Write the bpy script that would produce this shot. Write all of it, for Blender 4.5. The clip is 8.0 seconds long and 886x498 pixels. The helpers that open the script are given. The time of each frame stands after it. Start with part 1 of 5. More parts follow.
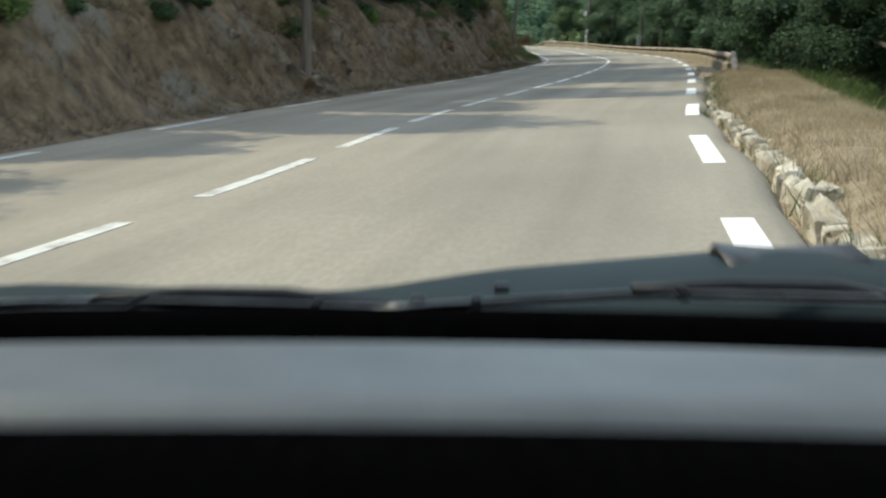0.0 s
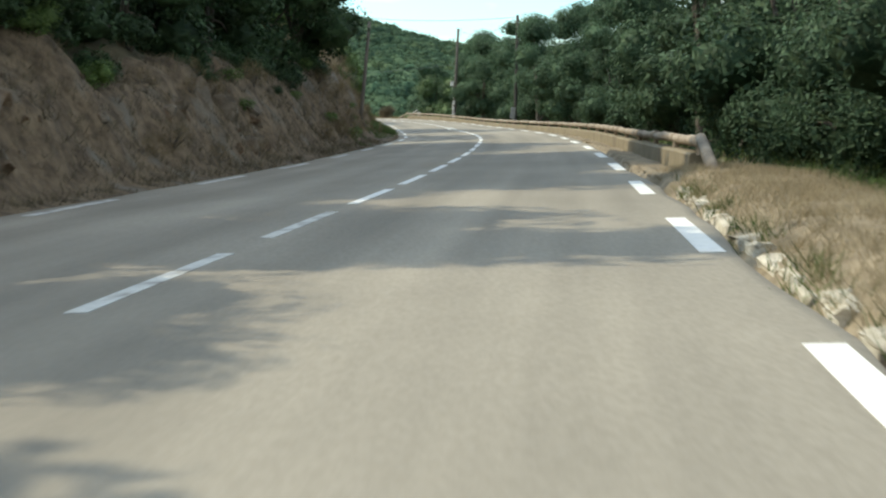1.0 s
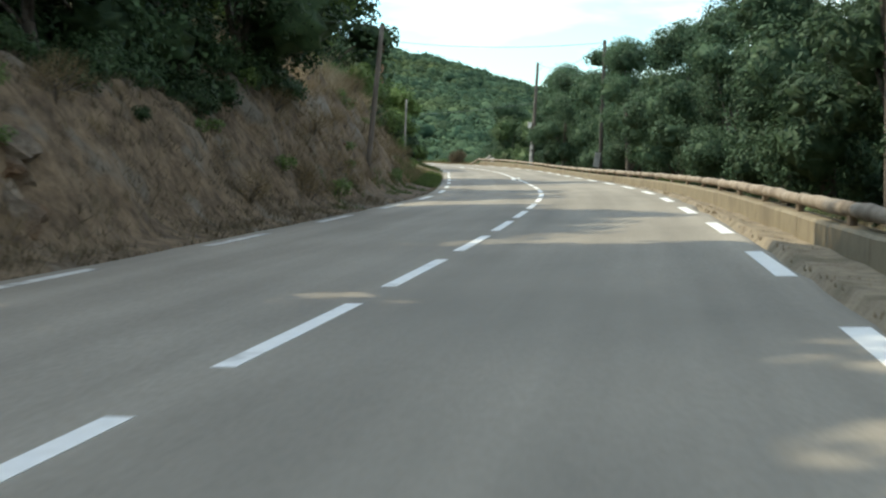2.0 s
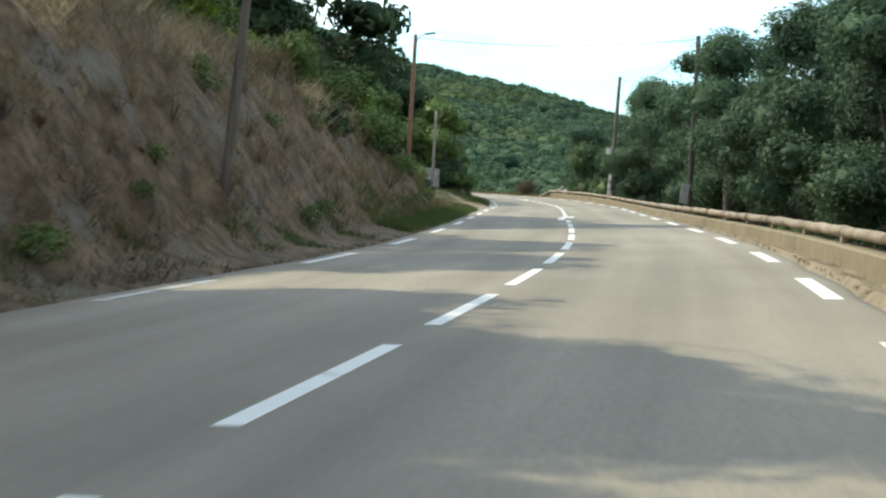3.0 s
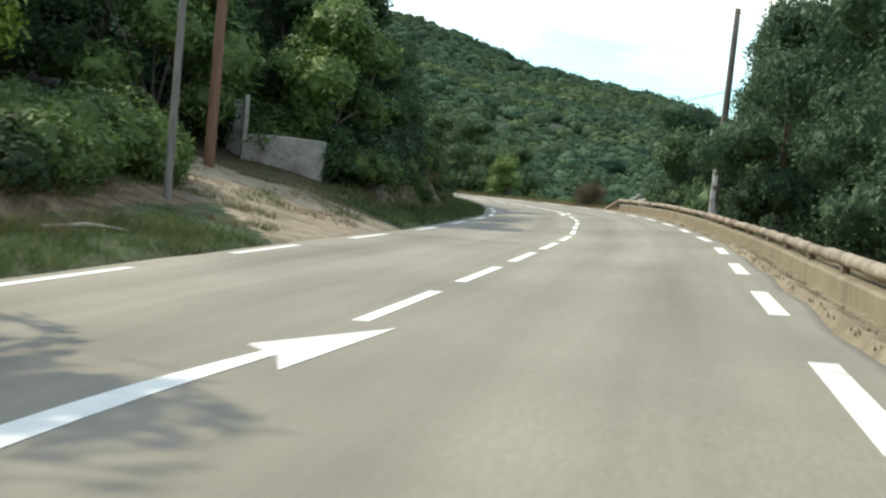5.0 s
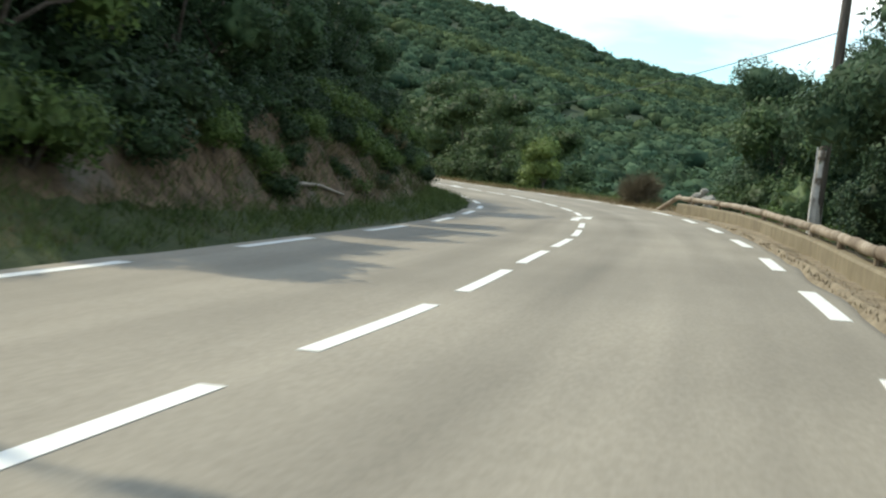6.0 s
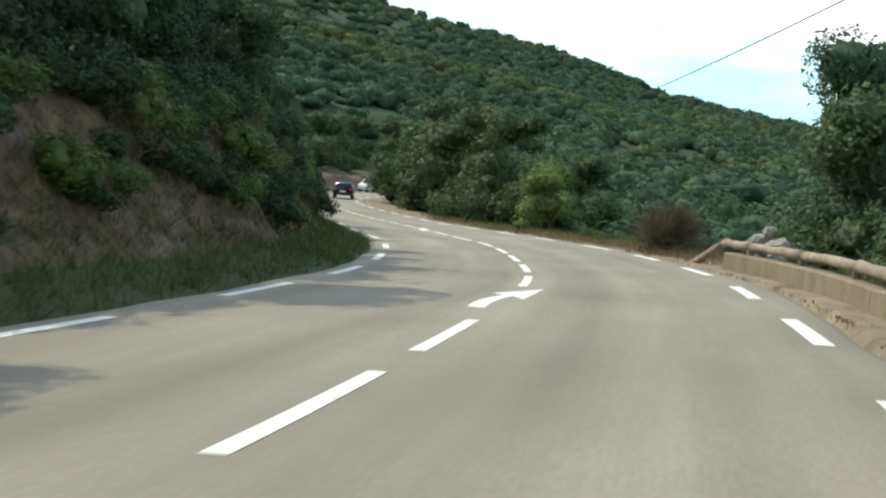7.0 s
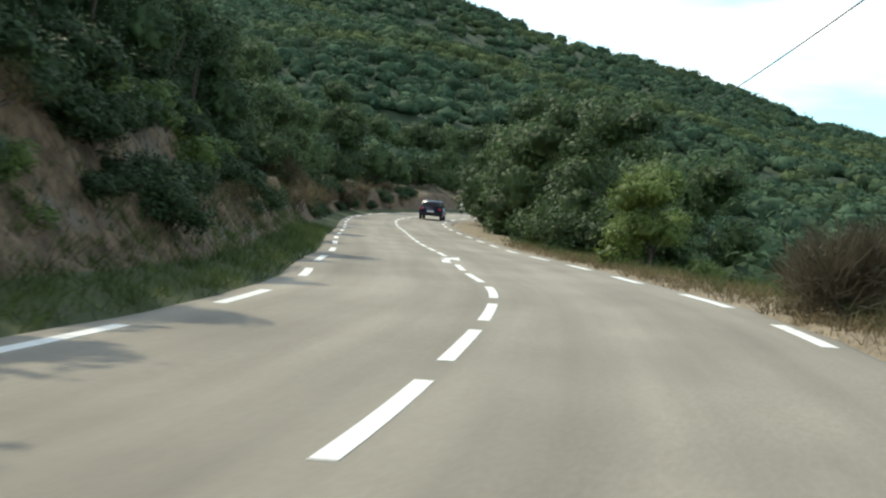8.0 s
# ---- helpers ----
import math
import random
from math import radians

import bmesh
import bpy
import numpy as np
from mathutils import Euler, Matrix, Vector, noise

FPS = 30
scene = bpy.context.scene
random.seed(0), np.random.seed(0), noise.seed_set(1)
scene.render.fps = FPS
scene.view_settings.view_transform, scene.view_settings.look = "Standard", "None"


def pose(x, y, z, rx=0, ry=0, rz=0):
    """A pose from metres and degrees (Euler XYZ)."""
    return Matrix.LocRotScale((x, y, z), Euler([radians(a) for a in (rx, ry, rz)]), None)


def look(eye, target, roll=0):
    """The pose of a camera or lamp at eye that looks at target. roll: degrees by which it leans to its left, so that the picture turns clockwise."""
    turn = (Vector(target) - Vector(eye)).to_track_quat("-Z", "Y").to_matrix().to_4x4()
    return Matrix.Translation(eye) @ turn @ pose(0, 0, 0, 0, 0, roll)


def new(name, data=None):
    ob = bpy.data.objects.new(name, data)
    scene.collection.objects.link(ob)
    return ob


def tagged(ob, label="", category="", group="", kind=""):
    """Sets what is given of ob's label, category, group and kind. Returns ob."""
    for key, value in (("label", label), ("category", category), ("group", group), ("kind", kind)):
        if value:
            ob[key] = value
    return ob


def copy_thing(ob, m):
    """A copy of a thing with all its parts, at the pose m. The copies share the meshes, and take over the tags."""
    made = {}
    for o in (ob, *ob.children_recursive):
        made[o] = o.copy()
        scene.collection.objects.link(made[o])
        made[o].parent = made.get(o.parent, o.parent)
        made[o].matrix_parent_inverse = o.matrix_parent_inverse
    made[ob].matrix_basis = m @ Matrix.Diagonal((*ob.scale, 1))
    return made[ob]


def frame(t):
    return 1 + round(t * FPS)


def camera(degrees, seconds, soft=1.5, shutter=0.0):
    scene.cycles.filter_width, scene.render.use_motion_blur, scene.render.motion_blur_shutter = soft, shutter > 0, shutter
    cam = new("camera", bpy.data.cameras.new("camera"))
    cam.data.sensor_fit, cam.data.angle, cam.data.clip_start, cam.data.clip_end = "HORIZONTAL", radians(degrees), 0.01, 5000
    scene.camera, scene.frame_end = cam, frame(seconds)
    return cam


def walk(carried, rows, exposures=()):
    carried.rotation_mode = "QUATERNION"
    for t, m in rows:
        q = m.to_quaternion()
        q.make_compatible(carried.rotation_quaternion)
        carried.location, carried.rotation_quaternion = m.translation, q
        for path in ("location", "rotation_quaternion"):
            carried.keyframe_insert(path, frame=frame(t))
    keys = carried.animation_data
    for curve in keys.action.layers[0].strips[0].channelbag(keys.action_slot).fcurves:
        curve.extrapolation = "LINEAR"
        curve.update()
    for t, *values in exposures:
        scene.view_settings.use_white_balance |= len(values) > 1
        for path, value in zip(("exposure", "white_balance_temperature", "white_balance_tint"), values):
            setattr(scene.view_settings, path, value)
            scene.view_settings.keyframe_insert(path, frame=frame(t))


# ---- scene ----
from mathutils.bvhtree import BVHTree

# ---- camera and its drive along the road ----
cam = camera(36.94, 8.0, 2.2, 0.14)
ROWS = [
    (0, 0.001, -0.007, 1.111, 80.905, -0.731, -0.292),
    (0.5, 0.340, 6.338, 1.126, 82.286, -0.313, -6.512),
    (1, 1.684, 14.579, 1.105, 84.036, -1.036, -5.916),
    (1.5, 3.156, 22.837, 1.149, 83.910, -0.413, -4.673),
    (2, 4.812, 31.808, 1.107, 85.893, -1.645, -1.983),
    (2.2, 5.493, 35.404, 1.106, 85.794, -1.875, -1.184),
    (3.3, 8.865, 55.798, 1.045, 87.342, -2.569, 4.022),
    (3.5, 9.409, 59.769, 1.058, 87.130, -2.489, 5.184),
    (4, 10.715, 70.227, 1.073, 87.871, -4.592, 5.702),
    (4.5, 11.546, 79.768, 1.061, 86.417, -6.437, 5.831),
    (4.7, 11.874, 83.584, 1.036, 86.540, -5.747, 6.303),
    (5.8, 13.300, 105.032, 1.051, 87.870, -4.994, 10.533),
    (6, 13.328, 109.060, 1.064, 86.351, -5.547, 11.019),
    (6.5, 13.348, 118.403, 1.046, 86.715, -4.568, 11.635),
    (7, 13.251, 128.149, 1.094, 87.968, -4.446, 13.449),
    (7.5, 12.792, 136.468, 1.067, 89.515, -5.991, 16.954),
    (8, 11.670, 145.613, 1.060, 88.585, -5.437, 19.451),
]
walk(cam, [(t, pose(x, y, z, rx, ry, rz)) for t, x, y, z, rx, ry, rz in ROWS],
     [(0.0, -0.14, 6880, 4.0), (1.0, 0.0, 6880, 4.0), (2.0, 0.08, 6880, 4.0), (4.0, 0.10, 6880, 4.0), (6.0, -0.22, 6880, 4.0), (8.0, -0.28, 6880, 4.0)])

# ---- world, sun, exposure ----
SUN_FROM = Vector((-0.66, 0.36, 0.74)).normalized()
scene.view_settings.exposure = 0.0
world = bpy.data.worlds.new("sky")
scene.world = world
world.use_nodes = True
wn, wl = world.node_tree.nodes, world.node_tree.links
wn.clear()
w_out = wn.new("ShaderNodeOutputWorld")
w_bg = wn.new("ShaderNodeBackground")
w_sky = wn.new("ShaderNodeTexSky")
w_sky.sky_type, w_sky.sun_disc = "NISHITA", False
w_sky.sun_elevation = math.asin(SUN_FROM.z)
w_sky.sun_rotation = math.atan2(SUN_FROM.x, SUN_FROM.y)
w_sky.dust_density, w_sky.air_density = 1.2, 1.0
w_co = wn.new("ShaderNodeTexCoord")
w_map = wn.new("ShaderNodeMapping")
w_map.inputs["Scale"].default_value = (1.0, 1.0, 4.0)
w_noise = wn.new("ShaderNodeTexNoise")
w_noise.inputs["Scale"].default_value, w_noise.inputs["Detail"].default_value = 2.6, 6.0
w_ramp = wn.new("ShaderNodeValToRGB")
w_ramp.color_ramp.elements[0].position, w_ramp.color_ramp.elements[1].position = 0.435, 0.62
w_mix = wn.new("ShaderNodeMixRGB")
w_mix.inputs["Color2"].default_value = (15.0, 15.0, 15.0, 1)
wl.new(w_co.outputs["Generated"], w_map.inputs["Vector"])
wl.new(w_map.outputs["Vector"], w_noise.inputs["Vector"])
wl.new(w_noise.outputs["Fac"], w_ramp.inputs["Fac"])
wl.new(w_ramp.outputs["Color"], w_mix.inputs["Fac"])
w_gain = wn.new("ShaderNodeMixRGB")
w_gain.blend_type = "MULTIPLY"
w_gain.inputs["Fac"].default_value, w_gain.inputs["Color2"].default_value = 1.0, (1.42, 1.98, 2.25, 1)
wl.new(w_sky.outputs["Color"], w_gain.inputs["Color1"])
wl.new(w_gain.outputs["Color"], w_mix.inputs["Color1"])
wl.new(w_mix.outputs["Color"], w_bg.inputs["Color"])
w_bg.inputs["Strength"].default_value = 0.137
wl.new(w_bg.outputs["Background"], w_out.inputs["Surface"])
sun_data = bpy.data.lights.new("sun", "SUN")
sun_data.energy, sun_data.angle, sun_data.color = 3.9, radians(0.55), (1.0, 0.905, 0.735)
sun_ob = new("sun", sun_data)
sun_ob.matrix_world = look(SUN_FROM * 50, (0, 0, 0))


# ---- materials ----
def material(name, col_a, col_b, scale=3.0, rough=0.85, bump=0.2, bump_scale=None, spots=None, spot_scale=0.6,
             spot_at=(0.55, 0.7), island=0.0, per_object=0.0, metal=0.0, spec=0.3, detail=8.0, stretch=None, translucent=0.0):
    """Two colours mixed by fine noise, a second colour in large patches, and fine relief."""
    m = bpy.data.materials.new(name)
    m.use_nodes = True
    n, l = m.node_tree.nodes, m.node_tree.links
    bsdf = n["Principled BSDF"]
    co = n.new("ShaderNodeTexCoord")
    src = co.outputs["Object"]
    if stretch:
        mp = n.new("ShaderNodeMapping")
        mp.inputs["Scale"].default_value = stretch
        l.new(src, mp.inputs["Vector"])
        src = mp.outputs["Vector"]
    t1 = n.new("ShaderNodeTexNoise")
    t1.inputs["Scale"].default_value, t1.inputs["Detail"].default_value = scale, detail
    t1.inputs["Roughness"].default_value = 0.65
    l.new(src, t1.inputs["Vector"])
    r1 = n.new("ShaderNodeValToRGB")
    r1.color_ramp.elements[0].position, r1.color_ramp.elements[1].position = 0.36, 0.64
    r1.color_ramp.elements[0].color, r1.color_ramp.elements[1].color = (*col_a, 1), (*col_b, 1)
    l.new(t1.outputs["Fac"], r1.inputs["Fac"])
    col = r1.outputs["Color"]
    if spots:
        t2 = n.new("ShaderNodeTexNoise")
        t2.inputs["Scale"].default_value, t2.inputs["Detail"].default_value = spot_scale, 5.0
        l.new(src, t2.inputs["Vector"])
        r2 = n.new("ShaderNodeValToRGB")
        r2.color_ramp.elements[0].position, r2.color_ramp.elements[1].position = spot_at
        l.new(t2.outputs["Fac"], r2.inputs["Fac"])
        mx = n.new("ShaderNodeMixRGB")
        mx.inputs["Color2"].default_value = (*spots, 1)
        l.new(r2.outputs["Color"], mx.inputs["Fac"])
        l.new(col, mx.inputs["Color1"])
        col = mx.outputs["Color"]
    for amount, kind in ((island, "island"), (per_object, "object")):
        if amount:
            src2 = n.new("ShaderNodeNewGeometry").outputs["Random Per Island"] if kind == "island" else n.new("ShaderNodeObjectInfo").outputs["Random"]
            mr = n.new("ShaderNodeMapRange")
            mr.inputs["To Min"].default_value, mr.inputs["To Max"].default_value = 1 - amount, 1 + amount
            l.new(src2, mr.inputs["Value"])
            hs = n.new("ShaderNodeHueSaturation")
            l.new(mr.outputs["Result"], hs.inputs["Value"])
            l.new(col, hs.inputs["Color"])
            col = hs.outputs["Color"]
    l.new(col, bsdf.inputs["Base Color"])
    bsdf.inputs["Roughness"].default_value, bsdf.inputs["Metallic"].default_value = rough, metal
    bsdf.inputs["Specular IOR Level"].default_value = spec
    if bump:
        t3 = n.new("ShaderNodeTexNoise")
        t3.inputs["Scale"].default_value, t3.inputs["Detail"].default_value = bump_scale or scale * 3, 6.0
        l.new(src, t3.inputs["Vector"])
        b = n.new("ShaderNodeBump")
        b.inputs["Strength"].default_value, b.inputs["Distance"].default_value = bump, 0.05
        l.new(t3.outputs["Fac"], b.inputs["Height"])
        l.new(b.outputs["Normal"], bsdf.inputs["Normal"])
    if translucent:
        tr = n.new("ShaderNodeBsdfTranslucent")
        l.new(col, tr.inputs["Color"])
        ms = n.new("ShaderNodeMixShader")
        ms.inputs["Fac"].default_value = translucent
        l.new(bsdf.outputs["BSDF"], ms.inputs[1])
        l.new(tr.outputs["BSDF"], ms.inputs[2])
        l.new(ms.outputs["Shader"], n["Material Output"].inputs["Surface"])
    return m


ASPHALT = material("bleached_asphalt", (0.285, 0.258, 0.209), (0.345, 0.312, 0.256), 30, 0.9, 0.12, 220, (0.255, 0.231, 0.188), 0.25, (0.40, 0.72), stretch=(1.0, 0.30, 1.0))


def road_wear(m):
    """Streaks along the lanes and darker, polished wheel tracks, by the road's own across-and-along coordinates."""
    n, l = m.node_tree.nodes, m.node_tree.links
    bsdf = n["Principled BSDF"]
    base = bsdf.inputs["Base Color"].links[0].from_socket
    uv = n.new("ShaderNodeUVMap")
    uv.uv_map = "lanes"
    for size, amount, along, seed in ((1.5, 0.20, 0.035, 0.0), (0.45, 0.16, 0.5, 3.0)):
        mp = n.new("ShaderNodeMapping")
        mp.inputs["Scale"].default_value = (1.0, along, 1.0)
        mp.inputs["Location"].default_value = (seed, seed, 0)
        tx = n.new("ShaderNodeTexNoise")
        tx.inputs["Scale"].default_value, tx.inputs["Detail"].default_value = size, 6.0
        mr = n.new("ShaderNodeMapRange")
        mr.inputs["From Min"].default_value, mr.inputs["From Max"].default_value = 0.3, 0.7
        mr.inputs["To Min"].default_value, mr.inputs["To Max"].default_value = 1 - amount, 1 + amount * 0.6
        mu = n.new("ShaderNodeMixRGB")
        mu.blend_type = "MULTIPLY"
        mu.inputs["Fac"].default_value = 1.0
        l.new(uv.outputs["UV"], mp.inputs["Vector"])
        l.new(mp.outputs["Vector"], tx.inputs["Vector"])
        l.new(tx.outputs["Fac"], mr.inputs["Value"])
        l.new(base, mu.inputs["Color1"])
        l.new(mr.outputs["Result"], mu.inputs["Color2"])
        base = mu.outputs["Color"]
    sep = n.new("ShaderNodeSeparateXYZ")
    l.new(uv.outputs["UV"], sep.inputs["Vector"])
    wave = None
    for op, val in (("MULTIPLY", 2 * math.pi / 1.55), ("COSINE", 0), ("MULTIPLY_ADD", 0.045)):
        mt = n.new("ShaderNodeMath")
        mt.operation = op
        l.new(wave or sep.outputs["X"], mt.inputs[0])
        mt.inputs[1].default_value = val
        mt.inputs[2].default_value = 0.97
        wave = mt.outputs["Value"]
    mu = n.new("ShaderNodeMixRGB")
    mu.blend_type = "MULTIPLY"
    mu.inputs["Fac"].default_value = 1.0
    l.new(base, mu.inputs["Color1"])
    l.new(wave, mu.inputs["Color2"])
    l.new(mu.outputs["Color"], bsdf.inputs["Base Color"])


road_wear(ASPHALT)
PAINT = material("road_paint", (0.74, 0.74, 0.70), (0.82, 0.82, 0.79), 9, 0.7, 0.15, 120, (0.45, 0.44, 0.40), 2.2, (0.62, 0.74))
PAINT_OLD = material("worn_road_paint", (0.50, 0.50, 0.47), (0.66, 0.66, 0.62), 14, 0.8, 0.15, 120, (0.30, 0.28, 0.25), 4.0, (0.50, 0.66))
SOIL = material("cut_bank_soil", (0.064, 0.045, 0.027), (0.192, 0.141, 0.087), 2.8, 0.95, 1.0, 6, (0.150, 0.135, 0.108), 0.9, (0.56, 0.68))
ROCK = material("grey_rock", (0.085, 0.068, 0.050), (0.230, 0.195, 0.150), 4.0, 0.95, 1.0, 11, (0.125, 0.078, 0.045), 1.4, (0.44, 0.62), per_object=0.2, spec=0.1)
VERGE = material("dry_verge", (0.19, 0.15, 0.10), (0.33, 0.27, 0.185), 4, 0.95, 0.6, 25, (0.11, 0.09, 0.05), 0.7, (0.55, 0.75))
GRASSY = material("grassy_verge", (0.038, 0.055, 0.020), (0.072, 0.086, 0.036), 5, 0.95, 0.6, 25, (0.10, 0.082, 0.05), 0.6, (0.58, 0.74))
FLOOR = material("forest_floor", (0.045, 0.045, 0.024), (0.09, 0.075, 0.042), 1.2, 0.95, 0.6, 6)
SCRUB = material("scrub_slope", (0.020, 0.038, 0.020), (0.038, 0.062, 0.030), 0.7, 0.95, 1.0, 0.8, (0.038, 0.058, 0.026), 0.05, (0.50, 0.68))
DIRT = material("dirt_track", (0.22, 0.175, 0.115), (0.36, 0.30, 0.22), 3, 0.95, 0.6, 20, (0.13, 0.115, 0.06), 0.7, (0.52, 0.68))
CONCRETE = material("weathered_concrete", (0.21, 0.175, 0.115), (0.285, 0.24, 0.165), 2.5, 0.9, 0.10, 40, (0.18, 0.145, 0.10), 0.6, (0.5, 0.75))
LOG = material("debarked_log", (0.23, 0.182, 0.135), (0.39, 0.33, 0.26), 3, 0.85, 0.5, 14, (0.16, 0.12, 0.085), 1.0, (0.52, 0.7), per_object=0.12)
KERB = material("pale_limestone", (0.42, 0.38, 0.30), (0.60, 0.56, 0.47), 7, 0.9, 0.6, 22, (0.25, 0.21, 0.15), 2.5, (0.5, 0.68), per_object=0.18)
BARK = material("oak_bark", (0.075, 0.062, 0.05), (0.16, 0.14, 0.115), 9, 0.95, 0.8, 20)
LEAF = material("holm_oak_leaves", (0.047, 0.088, 0.049), (0.102, 0.158, 0.088), 4.5, 0.6, 0, island=0.42, per_object=0.18, spec=0.1, detail=5, translucent=0.26)
# darker oak leaves: shade on the bank's road side is part of the colour
LEAF_SHADED = material("shade_darkened_leaves", (0.027, 0.055, 0.024), (0.060, 0.098, 0.042), 4.5, 0.6, 0, island=0.38, per_object=0.22, spec=0.15, detail=5, translucent=0.14)
LEAF_OLIVE = material("olive_green_leaves", (0.050, 0.088, 0.036), (0.106, 0.158, 0.066), 4.5, 0.6, 0, island=0.38, per_object=0.22, spec=0.2, detail=5, translucent=0.32)
LEAF_LIGHT = material("light_green_leaves", (0.14, 0.21, 0.022), (0.25, 0.335, 0.048), 4.5, 0.6, 0, island=0.35, per_object=0.12, detail=5, translucent=0.35)
LEAF_SAPLING = material("sapling_leaves", (0.10, 0.155, 0.036), (0.18, 0.245, 0.064), 4.5, 0.6, 0, island=0.38, detail=5, translucent=0.32)
LEAF_DRY = material("dry_brush", (0.095, 0.078, 0.048), (0.18, 0.15, 0.095), 1.2, 0.8, 0, island=0.4, detail=2, translucent=0.1)
STRAW = material("straw_grass", (0.29, 0.235, 0.145), (0.45, 0.375, 0.25), 0.7, 0.8, 0, island=0.3, detail=2, translucent=0.2)
GREEN_GRASS = material("green_grass", (0.05, 0.085, 0.02), (0.11, 0.15, 0.045), 0.8, 0.7, 0, island=0.35, detail=2, translucent=0.3)
POLE_WOOD = material("weathered_pole_wood", (0.10, 0.085, 0.07), (0.20, 0.175, 0.15), 3, 0.9, 0.4, 30, stretch=(6, 6, 0.5))
# pole wood again at half the tone, the oaks' shade in its colour
SHADED_POLE = material("shade_darkened_pole_wood", (0.045, 0.040, 0.034), (0.10, 0.09, 0.078), 3, 0.9, 0.4, 30, stretch=(6, 6, 0.5))
POLE_RUST = material("reddish_pole_wood", (0.16, 0.085, 0.055), (0.25, 0.15, 0.10), 3, 0.9, 0.4, 30, stretch=(6, 6, 0.5))
WHITE = material("white_enamel", (0.70, 0.70, 0.68), (0.80, 0.80, 0.78), 8, 0.5, 0.05)
LEAF_MID = material("mid_green_leaves", (0.072, 0.126, 0.032), (0.138, 0.205, 0.058), 4.5, 0.6, 0, island=0.38, per_object=0.15, detail=5, translucent=0.3)
# maquis leaves made bluer and lighter: distance haze is mixed into the colour
LEAF_HAZED = material("haze_tinted_maquis_leaves", (0.034, 0.070, 0.044), (0.080, 0.124, 0.070), 0.22, 0.85, 0.5, 0.9, (0.088, 0.118, 0.050), 0.010, (0.50, 0.66), island=0.34, spec=0.05, detail=6, translucent=0.15)
STRAW_DULL = material("dull_dry_grass", (0.15, 0.112, 0.058), (0.27, 0.210, 0.115), 0.7, 0.8, 0, island=0.3, detail=2, translucent=0.2)
GREY_CONCRETE = material("pale_grey_concrete", (0.30, 0.29, 0.26), (0.46, 0.45, 0.41), 4, 0.9, 0.3, 30, (0.20, 0.19, 0.16), 1.4, (0.5, 0.7))
WHITEWASH = material("flaking_whitewash", (0.52, 0.50, 0.46), (0.74, 0.72, 0.68), 3, 0.85, 0.3, 30, (0.16, 0.13, 0.10), 2.2, (0.52, 0.62))
SIGN_BACK = material("dull_grey_sheet", (0.36, 0.37, 0.36), (0.48, 0.49, 0.48), 6, 0.6, 0.1, 30, (0.25, 0.24, 0.21), 3.0, (0.55, 0.7))
GREY_POLE = material("bleached_pole_wood", (0.17, 0.165, 0.15), (0.30, 0.29, 0.265), 3, 0.9, 0.4, 30, stretch=(6, 6, 0.5))
DEADWOOD = material("bleached_deadwood", (0.34, 0.31, 0.26), (0.52, 0.48, 0.42), 6, 0.9, 0.4, 30)
CAR_BLUE = material("dark_blue_car_paint", (0.012, 0.016, 0.045), (0.016, 0.021, 0.055), 5, 0.25, 0, spec=0.6)
CAR_WHITE = material("white_car_paint", (0.72, 0.72, 0.72), (0.78, 0.78, 0.78), 5, 0.3, 0, spec=0.5)
CAR_GLASS = material("tinted_car_glass", (0.015, 0.018, 0.02), (0.02, 0.024, 0.027), 5, 0.08, 0, spec=0.6)
RED_LENS = material("red_lamp_lens", (0.35, 0.02, 0.015), (0.42, 0.03, 0.02), 5, 0.3, 0, spec=0.5)
# matt black parts, blacker than plastic: the unlit cabin is put into the colour
MATT_BLACK_SHADE = material("matt_black_with_cabin_shade", (0.0012, 0.0012, 0.0014), (0.002, 0.002, 0.0022), 60, 1.0, 0.05, 400, spec=0.0)
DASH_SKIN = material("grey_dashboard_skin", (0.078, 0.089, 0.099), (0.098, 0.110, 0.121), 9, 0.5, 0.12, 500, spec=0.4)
RIDE_PAINT = material("dark_bonnet_paint", (0.012, 0.020, 0.022), (0.017, 0.027, 0.029), 4, 0.6, 0, spec=0.10)
WIPER = material("wiper_metal", (0.16, 0.16, 0.16), (0.30, 0.30, 0.30), 12, 0.3, 0, metal=0.8)
GREY_METAL = material("grey_metal", (0.25, 0.26, 0.27), (0.36, 0.37, 0.38), 10, 0.45, 0.05, metal=0.6)
BLACK = material("black_plastic", (0.012, 0.012, 0.013), (0.022, 0.022, 0.024), 60, 0.45, 0.08, 400)


# ---- mesh helpers ----
def mesh_ob(name, bm, mats, parent=None, smooth=False):
    me = bpy.data.meshes.new(name)
    bm.normal_update()
    bm.to_mesh(me)
    bm.free()
    for m in mats if isinstance(mats, (list, tuple)) else (mats,):
        me.materials.append(m)
    if smooth:
        me.polygons.foreach_set("use_smooth", [True] * len(me.polygons))
    ob = new(name, me)
    ob.parent = parent
    return ob


def part(name, bm, mat, parent, label="", smooth=False):
    ob = mesh_ob(name, bm, mat, parent, smooth)
    return tagged(ob, label) if label else ob


